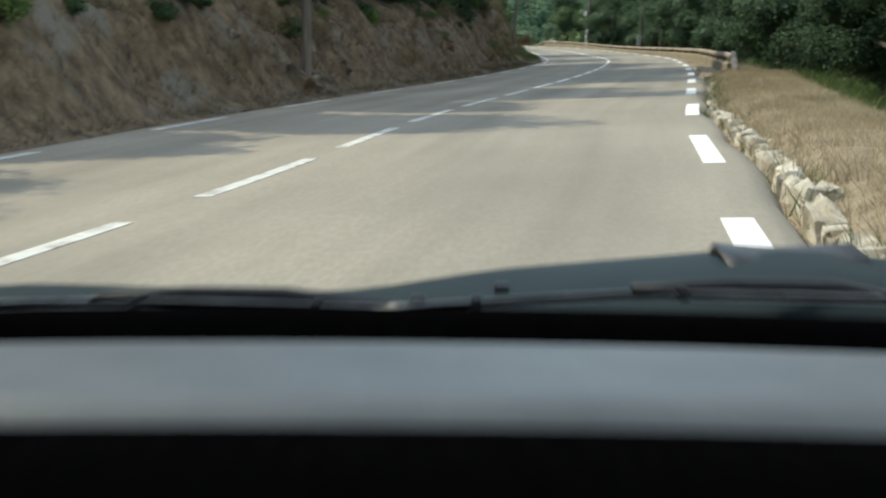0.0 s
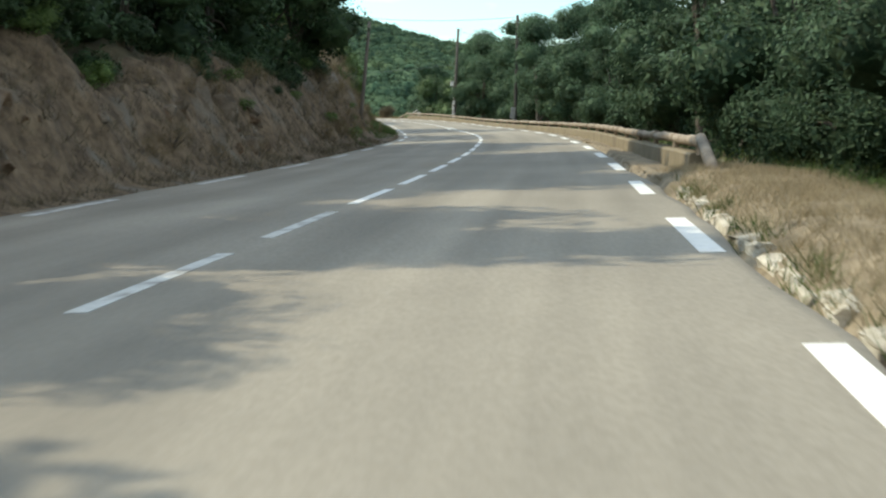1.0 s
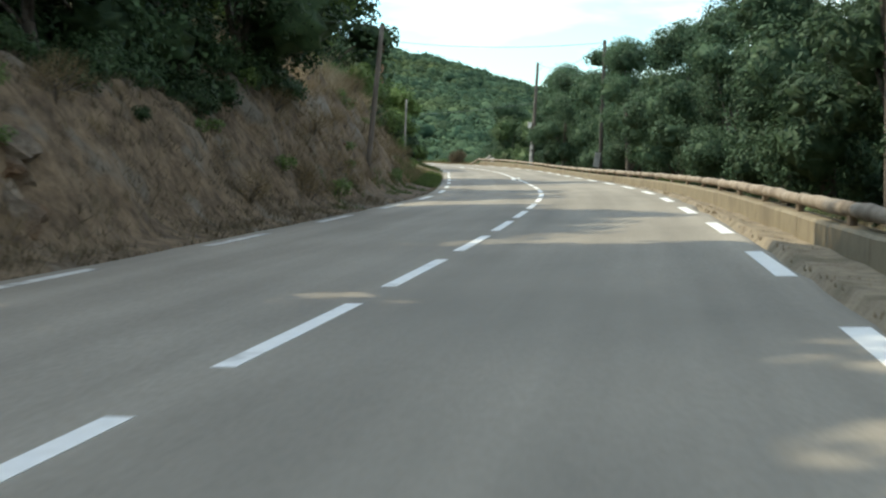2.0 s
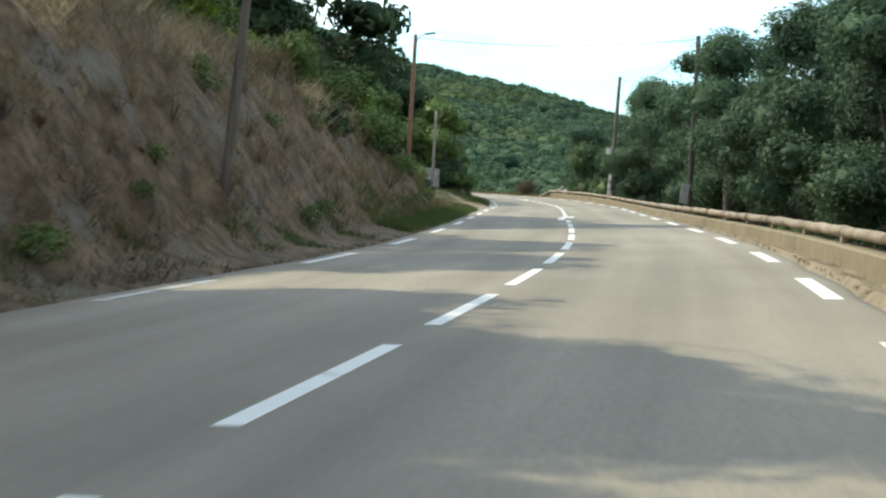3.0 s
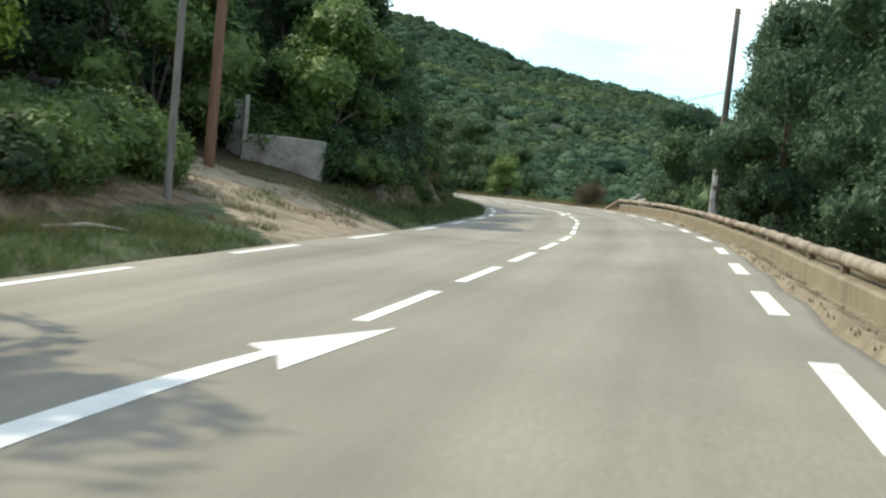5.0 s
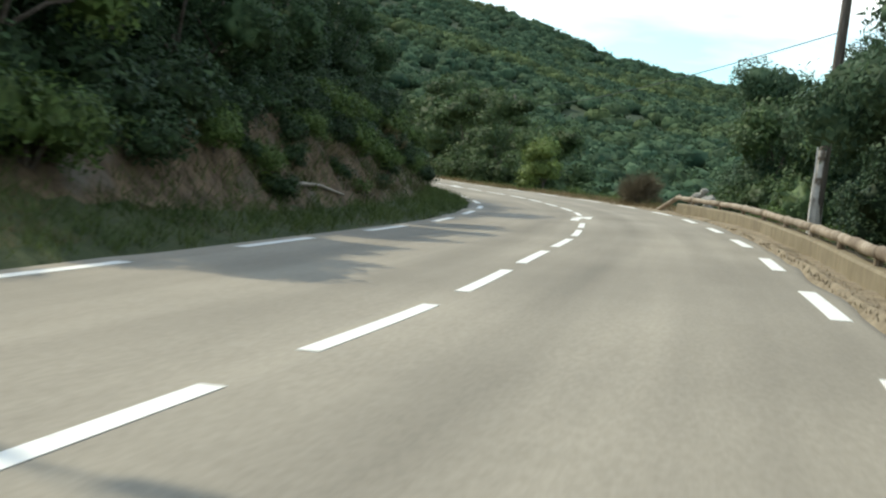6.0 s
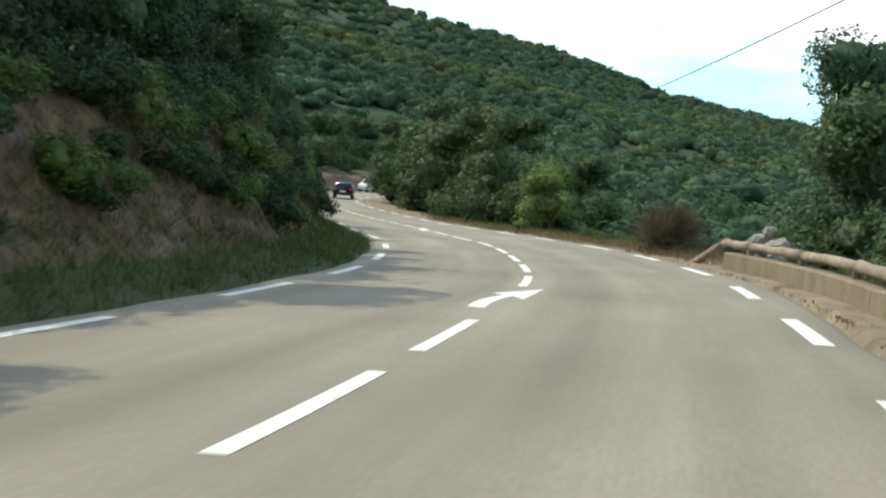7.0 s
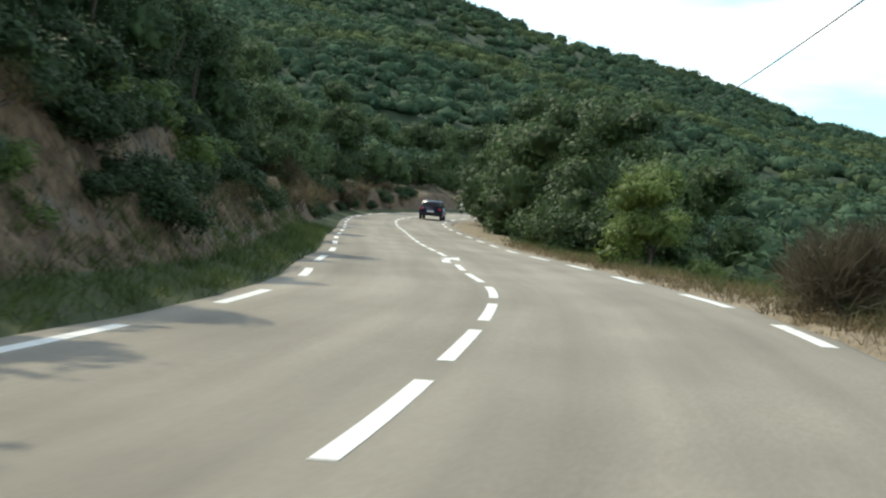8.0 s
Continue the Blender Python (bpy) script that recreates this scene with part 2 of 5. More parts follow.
def raw_mesh(name, verts, faces, mats):
    """A mesh from arrays of vertices and of equal-sized faces."""
    me = bpy.data.meshes.new(name)
    faces = np.asarray(faces, dtype=np.int32)
    me.vertices.add(len(verts))
    me.vertices.foreach_set("co", np.asarray(verts, dtype=np.float32).ravel())
    k = faces.shape[1]
    me.loops.add(faces.size)
    me.loops.foreach_set("vertex_index", faces.ravel())
    me.polygons.add(len(faces))
    me.polygons.foreach_set("loop_start", np.arange(0, faces.size, k, dtype=np.int32))
    me.update(calc_edges=True)
    for m in mats if isinstance(mats, (list, tuple)) else (mats,):
        me.materials.append(m)
    return me


def box(bm, cx, cy, cz, sx, sy, sz, m=None, bevel=0.0):
    g = bmesh.ops.create_cube(bm, size=1.0)
    bmesh.ops.scale(bm, vec=(sx, sy, sz), verts=g["verts"])
    if bevel:
        e = list({e for v in g["verts"] for e in v.link_edges})
        g2 = bmesh.ops.bevel(bm, geom=e, offset=bevel, segments=2, affect="EDGES", profile=0.6)
        vs = list({v for f in g2["faces"] for v in f.verts} | {v for v in g["verts"] if v.is_valid})
    else:
        vs = g["verts"]
    bmesh.ops.translate(bm, vec=(cx, cy, cz), verts=vs)
    if m is not None:
        bmesh.ops.transform(bm, matrix=m, verts=vs)
    return vs


def tube(bm, pts, radii, sides=10, caps=True, rough=0.0, rng=None):
    """A tapered tube along points."""
    rings = []
    pts = [Vector(p) for p in pts]
    for i, p in enumerate(pts):
        d = (pts[min(i + 1, len(pts) - 1)] - pts[max(i - 1, 0)]).normalized()
        ref = Vector((0, 0, 1)) if abs(d.z) < 0.9 else Vector((1, 0, 0))
        a = d.cross(ref).normalized()
        b = d.cross(a).normalized()
        ring = []
        for k in range(sides):
            w = 2 * math.pi * k / sides
            r = radii[i] * (1 + (rng.uniform(-rough, rough) if rng and rough else 0))
            ring.append(bm.verts.new(p + a * math.cos(w) * r + b * math.sin(w) * r))
        rings.append(ring)
    for r0, r1 in zip(rings[:-1], rings[1:]):
        for k in range(sides):
            bm.faces.new((r0[k], r0[(k + 1) % sides], r1[(k + 1) % sides], r1[k]))
    if caps:
        bm.faces.new(list(reversed(rings[0])))
        bm.faces.new(rings[-1])


def empty(name, label, category, at=(0, 0, 0), group="", kind=""):
    ob = new(name)
    ob.location = at
    ob.empty_display_size = 0.2
    return tagged(ob, label, category, group, kind)


# ---- the road's line ----
LINE = [(-6.2, -90), (-4.75, -40), (-3.02, 0), (-1.35, 10.52), (-0.04, 19), (1.67, 27.31), (3.42, 35.7), (5.04, 44.15), (6.52, 52.68),
        (8.44, 65.4), (9.4, 73.93), (9.98, 82.56), (10.38, 91.15), (11.41, 117.42), (11.33, 126.1), (11.1, 134.68), (9.92, 147.91),
        (8.2, 156.23), (5.89, 164.53), (3.5, 170.4), (0.45, 178.1), (-4.8, 190.1), (-11.7, 206.5), (-17.9, 221), (-22.8, 234),
        (-26.2, 248), (-27.2, 262), (-27.4, 280), (-31, 305), (-40, 335), (-52, 370), (-66, 405), (-84, 450)]


def spline(points, step):
    out = []
    P = [Vector(p) for p in points]
    for i in range(len(P) - 1):
        p0, p1, p2, p3 = P[max(i - 1, 0)], P[i], P[i + 1], P[min(i + 2, len(P) - 1)]
        d1 = (p2 - p1).length
        m1 = (p2 - p0) / ((p2 - p1).length + (p1 - p0).length) * d1 if i else (p2 - p1)
        m2 = (p3 - p1) / ((p3 - p2).length + (p2 - p1).length) * d1 if i < len(P) - 2 else (p2 - p1)
        n = max(2, int(d1 / step))
        for k in range(n):
            u = k / n
            out.append((2 * u ** 3 - 3 * u ** 2 + 1) * p1 + (u ** 3 - 2 * u ** 2 + u) * m1 + (-2 * u ** 3 + 3 * u ** 2) * p2 + (u ** 3 - u ** 2) * m2)
    out.append(P[-1])
    return np.array([tuple(p) for p in out])


_pts = spline(LINE, 0.25)
for _ in range(12):
    _pts[1:-1] = 0.25 * _pts[:-2] + 0.5 * _pts[1:-1] + 0.25 * _pts[2:]
_len = np.concatenate([[0], np.cumsum(np.hypot(*np.diff(_pts, axis=0).T))])
_zero = _len[np.argmin(np.abs(_pts[:, 1]))]
_len -= _zero
_tan = np.gradient(_pts, axis=0)
_tan /= np.linalg.norm(_tan, axis=1)[:, None]
_tan = np.stack([np.interp(_len, _len, _tan[:, 0]), np.interp(_len, _len, _tan[:, 1])], 1)


def on_line(s):
    """Centre of the road, and its right-hand normal, at s metres along it."""
    c = np.array([np.interp(s, _len, _pts[:, 0]), np.interp(s, _len, _pts[:, 1])])
    t = np.array([np.interp(s, _len, _tan[:, 0]), np.interp(s, _len, _tan[:, 1])])
    t /= np.hypot(*t)
    return c, np.array([t[1], -t[0]]), t


def s_at(y):
    return float(np.interp(y, _pts[:, 1], _len))


def crossfall(y):
    return float(np.interp(y, (-20, 0, 20, 60, 80, 110, 140, 170, 190), (0.035, 0.035, 0.045, 0.05, 0.045, 0.03, 0.04, 0.03, 0.01)))


def rise(y):
    """The road climbs gently once it is round the bend."""
    return 0.00023 * max(0.0, min(y, 255.0) - 185) ** 2 + 0.03 * max(0.0, min(y, 330.0) - 255)


def smooth(a, b, x):
    u = min(1.0, max(0.0, (x - a) / (b - a)))
    return u * u * (3 - 2 * u)


def edge_left(y):
    """How far left of the centre line the left edge marking lies."""
    return float(np.interp(y, (-60, 5, 12, 19, 25, 32, 44, 58, 72, 84, 96, 107, 121, 131, 137, 143, 148, 153, 158, 165, 175),
                           (3.6, 3.4, 3.3, 3.35, 3.5, 3.58, 3.45, 3.45, 3.22, 3.21, 3.2, 3.28, 3.2, 3.1, 2.95, 2.95, 2.9, 2.82, 2.82, 2.97, 3.0)))


def edge_right(y):
    return float(np.interp(y, (0, 8, 14, 20, 26, 32, 38, 45, 52, 58, 76, 92, 104, 121, 135, 147, 153, 160, 166, 175, 185),
                           (3.88, 3.54, 3.54, 3.66, 3.53, 3.42, 3.33, 3.26, 3.23, 3.15, 3.08, 3.05, 3.06, 3.14, 3.1, 3.17, 3.42, 3.51, 3.5, 3.4, 3.2)))


def kerb_line(y):
    """How far right of the centre line the asphalt gives way to kerb, soil or wall."""
    return float(np.interp(y, (0, 14, 21, 30, 38, 132, 141, 150, 160), (4.02, 3.98, 3.94, 3.90, 3.60, 3.58, 3.70, 3.95, 3.98)))


def bank_height(y):
    return float(np.interp(y, (-60, 0, 20, 45, 60, 72, 84, 94, 102, 106, 119, 121.3, 124.2, 130, 137, 145, 155, 165, 185, 205, 260, 300),
                           (1.7, 1.7, 1.8, 1.8, 2.2, 3.5, 3.2, 1.9, 0.6, 0.1, 0.05, 0.12, 0.95, 1.35, 1.7, 2.3, 2.4, 2.1, 1.6, 1.3, 1.4, 1.2)))


def left_toe(y):
    return edge_left(y) + float(np.interp(y, (-60, 30, 50, 70, 84, 100, 108, 118, 124, 150, 165, 200), (0.75, 0.75, 0.9, 1.1, 1.4, 1.9, 2.5, 2.3, 1.5, 1.8, 1.5, 1.6)))


RIDGE_AZ = (-60, -40, -28, -19.5, -16.5, -14, -12, -10, -8, -6, -4, -2, 0, 2, 4, 5.6, 8, 14, 30)
RIDGE_EL = (13.5, 13.5, 12.5, 9.8, 8.5, 7.75, 7.35, 6.98, 6.48, 5.75, 5.25, 4.85, 4.42, 4.03, 3.45, 2.95, 2.7, 2.3, 1.6)


def far_relief(x, y):
    """The wooded hillside ahead: a far ridge that falls from left to right."""
    bearing = math.degrees(math.atan2(x - 12, max(y - 90, 1)))
    ridge = 1410 * math.tan(radians(float(np.interp(bearing, RIDGE_AZ, RIDGE_EL)))) - 4
    u = max(0.0, (y - 235) / 1265)
    spur = 0.16 * noise.noise(Vector((x * 0.0045, y * 0.0022, 5.1))) * max(0.0, 4 * u * (1 - u))
    return ridge * (u ** 1.3 + spur if u < 1 else 1 - 0.5 * min(1, (u - 1) / 1.2)) + 4.0 * noise.noise(Vector((x * 0.010, y * 0.010, 0.3))) * min(1, u * 4)


def shoulder(y):
    """Slope of the ground between the left edge of the asphalt and the bank; steeper round the dirt track."""
    return float(np.interp(y, (96, 104, 112, 118, 124, 130), (0.16, 0.18, 0.20, 0.30, 0.30, 0.16)))


def ground_z(s, lat, x, y):
    k = crossfall(y)
    el = edge_left(y) + 0.38
    far = smooth(430, 520, y)
    er = kerb_line(y)
    if -el <= lat <= er:
        return (k * lat - 0.12 + rise(y)) * (1 - far) + far_relief(x, y) * far
    n1 = noise.noise(Vector((x * 0.9, y * 0.9, 3.1)))
    n2 = noise.noise(Vector((x * 0.33, y * 0.33, 9.7)))
    n3 = noise.noise(Vector((x * 2.3, y * 2.3, 1.7)))
    if lat < 0:
        a = -lat
        toe, hb = left_toe(y), bank_height(y)
        z0 = -k * el + rise(y)
        if a < toe and far == 0:
            return z0 + shoulder(y) * (a - el) + 0.03 * n1 - 0.01
        z1 = z0 + shoulder(y) * (toe - el)
        run = hb * 0.62 + 0.2
        f = smooth(0, 1, (a - toe) / run)
        z = z1 + hb * (0.35 * f + 0.65 * min(1, (a - toe) / run))
        rugged = smooth(0.3, 1.5, hb) * min(1.0, (a - toe) / 0.5)
        z += rugged * (0.36 * n1 + 0.45 * n2 + 0.22 * n3 + 0.10 * noise.noise(Vector((x * 3.9, y * 3.9, 2.2))))
        beyond = max(0.0, a - toe - run)
        slope = float(np.interp(y, (60, 95, 105, 112, 119, 124, 130), (0.34, 0.25, 0.16, 0.15, 0.2, 0.2, 0.14)))
        z += slope * min(beyond, 25) + 0.10 * max(0, min(beyond - 25, 60)) + 0.3 * n2 * min(1, beyond)
        w = max(smooth(240, 400, y) * smooth(0, 30, beyond), far)
        return z * (1 - w) + far_relief(x, y) * w
    z0 = k * er + rise(y)
    wall = smooth(30, 33, y) * (1 - smooth(158, 166, y))
    verge = 0.16 * (1 - smooth(32, 36, y)) * smooth(er, er + 0.45, lat)
    a = lat - er
    flat = float(np.interp(y, (0, 22, 30, 40, 135, 160, 175), (1.25, 1.6, 1.8, 1.2, 1.2, 2.2, 2.6)))
    drop = max(0.0, a - flat)
    gully = float(np.interp(y, (36, 46, 85, 110, 134, 145), (0.0, 0.05, 0.10, 0.12, 0.08, 0.0))) * smooth(er - 0.05, er + 0.4, lat)
    z = z0 + k * min(a, 0.8) + verge + 0.05 * n1 - 0.02 + wall * 0.03 - gully
    z -= min(drop, 26) * 0.30 + min(drop, 2.0) * 0.30 * (1 - smooth(30, 36, y)) + 0.04 * max(0, min(drop - 26, 80))
    z += 0.35 * n2 * min(1, drop)
    w = max(smooth(230, 380, y) * smooth(0, 30, drop), far)
    return z * (1 - w) + far_relief(x, y) * w


def place(s, lat, lift=0.0):
    """A point on the road's surface, lat metres to the right of its centre line."""
    c, n, _ = on_line(s)
    p = c + n * lat
    return Vector((p[0], p[1], crossfall(c[1]) * lat + rise(c[1]) + lift))


def on_ground(s, lat, sink=0.0):
    c, n, _ = on_line(s)
    near = max(-14.0, min(14.0, lat))
    p = c + n * near + np.array([lat - near, 0.0])
    return Vector((p[0], p[1], ground_z(s, lat, p[0], p[1]) - sink))


# ---- ground: one sheet in bands along the road, out to the horizon ----
rows_s = list(np.arange(-80, -6, 4.0)) + list(np.arange(-6, 185, 0.4)) + list(np.arange(185, 330, 3.0)) + list(np.arange(330, 460, 8.0))
cols = ([-1500, -900, -600, -420, -300, -220, -160, -120, -90, -70, -55, -44, -36, -30, -25, -21, -18, -16, -14, -12.5, -11.2, -10]
        + list(np.arange(-9.4, -2.9, 0.16)) + [-2.8, 0.0, 3.3, 3.44, 3.52, 3.62, 3.74, 3.84, 3.94, 4.06, 4.18, 4.26, 4.38, 4.6, 5.0, 5.5, 6.0, 6.6, 7.3, 8, 9, 10, 11, 12.5, 14, 16, 19, 23, 28, 35, 45, 60, 80, 110, 150, 210, 300, 420, 600, 900, 1500])
tail_y = [470, 500, 535, 580, 630, 700, 780, 860, 960, 1070, 1180, 1290, 1400, 1500, 1620, 2000, 3000]
verts, kinds = [], []
for s in rows_s:
    c, n, _ = on_line(s)
    for lat in cols:
        near = max(-14.0, min(14.0, lat))
        p = c + n * near + np.array([lat - near, 0.0])
        verts.append((p[0], p[1], ground_z(s, lat, p[0], p[1])))
end_c = on_line(rows_s[-1])[0]
for y in tail_y:
    for lat in cols:
        verts.append((end_c[0] * 0.3 + lat * 1.3, y, ground_z(0, lat, end_c[0] * 0.3 + lat * 1.3, y)))
nr, nc = len(rows_s) + len(tail_y), len(cols)
idx = np.arange(nr * nc).reshape(nr, nc)
faces = np.stack([idx[:-1, :-1], idx[:-1, 1:], idx[1:, 1:], idx[1:, :-1]], -1).reshape(-1, 4)
ground_me = raw_mesh("ground", verts, faces, [SOIL, VERGE, GRASSY, FLOOR, SCRUB, DIRT])
mat_i = []
for i in range(nr - 1):
    y = verts[i * nc + cols.index(0.0)][1]
    for j in range(nc - 1):
        lat = 0.5 * (cols[j] + cols[j + 1])
        toe = left_toe(y)
        if y > 300 or abs(lat) > 60:
            k = 4
        elif lat > 11 or (lat < -16 and y > 0):
            k = 4
        elif lat > 0:
            k = 1 if lat < (5.9 if y < 32 else 6.2) else 3
        elif lat < -2.8 and np.interp(-lat, (3, 6, 9, 16), (107.0, 111.8, 115.0, 117.3)) < y < np.interp(-lat, (3, 6, 9, 16), (117.5, 117.6, 119.2, 120.4)):
            k = 5 if lat > -20 else 3
        elif -lat < toe:
            k = 2 if y > 84 + 3 * noise.noise(Vector((lat, y * 0.3, 2.0))) else 0
        elif -lat < toe + bank_height(y) * 0.62 + 0.9:
            k = 0
        else:
            k = 3
        mat_i.append(k)
ground_me.polygons.foreach_set("material_index", mat_i)
ground_me.polygons.foreach_set("use_smooth", [True] * len(ground_me.polygons))
ground = tagged(new("ground", ground_me), "earth cut bank, dry verges and wooded hillside along the road", "ground", kind="structure")

# ---- road ----
bm = bmesh.new()
road_uv = {}
road_lat = [-9.0, -8.0, -3.0, -1.5, 0.0, 1.6, 2.8, 3.66, 3.78]
prev = None
for s in list(np.arange(-70, 190, 1.0)) + list(np.arange(190, 440, 3.0)):
    wob = 0.10 * noise.noise(Vector((s * 0.35, 0, 0))) + 0.05 * noise.noise(Vector((s * 1.3, 4, 0)))
    wob2 = 0.10 * noise.noise(Vector((s * 0.4, 7, 0))) + 0.05 * noise.noise(Vector((s * 1.5, 2, 0)))
    left = -edge_left(on_line(s)[0][1]) - 0.25
    road_lat[0], road_lat[1], road_lat[2] = left - 0.12, left, left * 0.8
    road_lat[-2], road_lat[-1] = kerb_line(on_line(s)[0][1]) - 0.29, kerb_line(on_line(s)[0][1]) - 0.17
    ring = [bm.verts.new(place(s, road_lat[0] - 0.12 + wob, -0.16))]
    for la in road_lat:
        e = wob if la <= left else (wob2 if la > 2.9 else 0)
        ring.append(bm.verts.new(place(s, la + e, -0.015 if la in (road_lat[0], road_lat[-1]) else 0.0)))
    ring.append(bm.verts.new(place(s, road_lat[-1] + 0.12 + wob2, -0.16)))
    for v, la in zip(ring, [road_lat[0] - 0.12] + road_lat + [road_lat[-1] + 0.12]):
        road_uv[v] = (s, la)
    if prev:
        for a, b, c, d in zip(prev[:-1], prev[1:], ring[1:], ring[:-1]):
            bm.faces.new((a, b, c, d))
    prev = ring
lanes = bm.loops.layers.uv.new("lanes")
for f in bm.faces:
    for lp in f.loops:
        s, lat = road_uv[lp.vert]
        lp[lanes].uv = (lat, s)
road = tagged(mesh_ob("road", bm, ASPHALT, smooth=True), "sun-bleached grey asphalt country road with white dashes", "road", kind="structure")


def dash(s0, s1, lat, width, mat, name="edge_marking", turn=0.0):
    bm = bmesh.new()
    prev = None
    for k in range(6):
        s = s0 + (s1 - s0) * k / 5
        ring = [bm.verts.new(place(s, lat + turn * (k / 5 - 0.5) + o, z)) for o, z in ((-width / 2, 0.001), (-width / 2, 0.005), (width / 2, 0.005), (width / 2, 0.001))]
        if prev:
            for a, b, c, d in zip(prev[:-1], prev[1:], ring[1:], ring[:-1]):
                bm.faces.new((a, b, c, d))
        else:
            bm.faces.new(ring)
        prev = ring
    bm.faces.new(list(reversed(prev)))
    return part(name, bm, mat, road)


# dashes of the right-hand edge, of the left-hand edge and of the middle, from where each begins
for k in range(-4, 46):
    s0 = float(np.interp(k, (-4, 0, 1, 2, 3, 5, 8, 10, 13, 15, 18, 20, 22, 24, 25, 46), (-21.0, 5.0, 11.2, 17.8, 24.55, 37.75, 57.05, 70.1, 89.4, 102.2, 121.4, 134.3, 147.2, 159.95, 166.1, 300)))
    dash(s0, s0 + 3.0, edge_right(on_line(s0 + 1.5)[0][1]), 0.18, PAINT, turn=edge_right(on_line(s0 + 3)[0][1]) - edge_right(on_line(s0)[0][1]))
for k in range(-10, 42):
    s0 = float(np.interp(k, (-10, -3, -2, -1, 0, 1, 2, 3, 5, 8, 9, 11, 13, 15, 17, 18, 19, 20, 21, 42), (-27.9, 17.1, 23.1, 29.6, 36.4, 42.6, 49.2, 55.8, 68.8, 88.1, 94.1, 106.4, 118.7, 131.0, 143.1, 148.6, 154.3, 160.4, 167.5, 295)))
    dash(s0, s0 + 2.9, -edge_left(on_line(s0 + 1.5)[0][1]), 0.15, PAINT_OLD if k < 5 else PAINT, turn=-edge_left(on_line(s0 + 2.9)[0][1]) + edge_left(on_line(s0)[0][1]))
CENTRE = (-8, -1, 5, 10, 18, 23, 29, 31, 35, 60)
CENTRE_S = (-21.1, 9.17, 34.79, 56.37, 90.75, 112.67, 138.59, 147.61, 164.71, 273)
# merging arrows: how far along each begins, and its length
ARROWS = {19: (93.86, 5.33), 30: (143.3, 3.82), 38: (177.3, 4.2)}
for k in range(-6, 60):
    s0 = float(np.interp(k, CENTRE, CENTRE_S))
    if k in ARROWS:
        # a shaft that bows to the left and narrows, with a slanting head
        s0, ln = ARROWS[k]
        neck, tip = ln - 1.55, ln
        left = [(neck * u, -0.29 + 0.19 * u ** 2.2 - 0.03 * math.sin(math.pi * u)) for u in np.linspace(0, 1, 8)]
        right = [(neck * u - 0.15, -0.08 + 0.10 * u ** 2.2 - 0.03 * math.sin(math.pi * u)) for u in np.linspace(1, 0, 8)]
        shape = left + [(ln - 1.32, -0.27), (tip, 0.33), (ln - 2.25, 0.20)] + right
        bm = bmesh.new()
        low = [bm.verts.new(place(s0 + ds, la, 0.001)) for ds, la in shape]
        high = [bm.verts.new(place(s0 + ds, la, 0.005)) for ds, la in shape]
        bm.faces.new(high)
        for i in range(len(shape)):
            j = (i + 1) % len(shape)
            bm.faces.new((low[i], low[j], high[j], high[i]))
        bmesh.ops.recalc_face_normals(bm, faces=bm.faces)
        bmesh.ops.triangulate(bm, faces=[f for f in bm.faces if len(f.verts) > 4])
        part("merge_arrow", bm, PAINT, road, "white merging arrow painted on the road")
        continue
    dash(s0, s0 + 3.0, 0.0, 0.13, PAINT_OLD if k < 4 else PAINT, "centre_marking")


# ---- retaining wall and log rail on the right ----
def wall_lat(y):
    return float(np.interp(y, (30, 36, 48, 60, 90, 130, 148, 158, 166), (4.26, 4.24, 4.08, 4.05, 4.0, 4.1, 4.3, 4.35, 4.3)))


def rail_height(s):
    """Height of the rail's axis over the road's slanting surface."""
    return float(np.interp(s, (36, 48, 60, 88, 101, 121, 136, 141, 147, 156), (0.51, 0.435, 0.43, 0.36, 0.34, 0.32, 0.41, 0.445, 0.50, 0.53)))


wall = tagged(new("wall_roadside"), "low weathered concrete wall under a log rail", "wall", kind="structure")
s = 35.3
s_end = 156.9
while s < s_end:
    e = min(s + 5.0, s_end)
    bm = bmesh.new()
    prev = None
    n = 6
    for k in range(n + 1):
        q = s + 0.012 + (e - s - 0.024) * k / n
        y = on_line(q)[0][1]
        la = wall_lat(y)
        top = rail_height(q) - 0.175 + 0.012 * noise.noise(Vector((q, 1, 1)))
        ring = [bm.verts.new(place(q, la + o, z)) for o, z in ((0.0, -0.5), (0.0, top - 0.03), (0.03, top), (0.27, top), (0.30, top - 0.03), (0.30, -0.8))]
        if prev:
            for a, b, c, d in zip(prev[:-1], prev[1:], ring[1:], ring[:-1]):
                bm.faces.new((a, b, c, d))
        else:
            bm.faces.new(ring)
        prev = ring
    bm.faces.new(list(reversed(prev)))
    part("wall_block", bm, CONCRETE, wall)
    s = e

rail = empty("log_rail", "long guard rail of debarked round logs on short posts", "guard rail")
rng = random.Random(4)
s = 34.9
s_end = 157.5
while s < s_end:
    e = min(s + 4.0, s_end)
    bm = bmesh.new()
    pts = []
    for k in range(6):
        q = s + (e - s) * k / 5 + (0.0 if k else 0.01)
        pts.append(place(q, wall_lat(on_line(q)[0][1]) + 0.14, rail_height(q) + rng.uniform(-0.012, 0.012)))
    tube(bm, pts, [0.085 + rng.uniform(-0.011, 0.009) for _ in pts], 12, rough=0.03, rng=rng)
    part("log", bm, LOG, rail, smooth=True)
    bm = bmesh.new()
    b = place(s + 0.25, wall_lat(on_line(s)[0][1]) + 0.15, 0.0)
    tube(bm, [b + Vector((0, 0, rail_height(s) - 0.2)), b + Vector((0, 0, rail_height(s) - 0.02))], [0.06, 0.06], 8)
    part("post", bm, LOG, rail)
    s = e
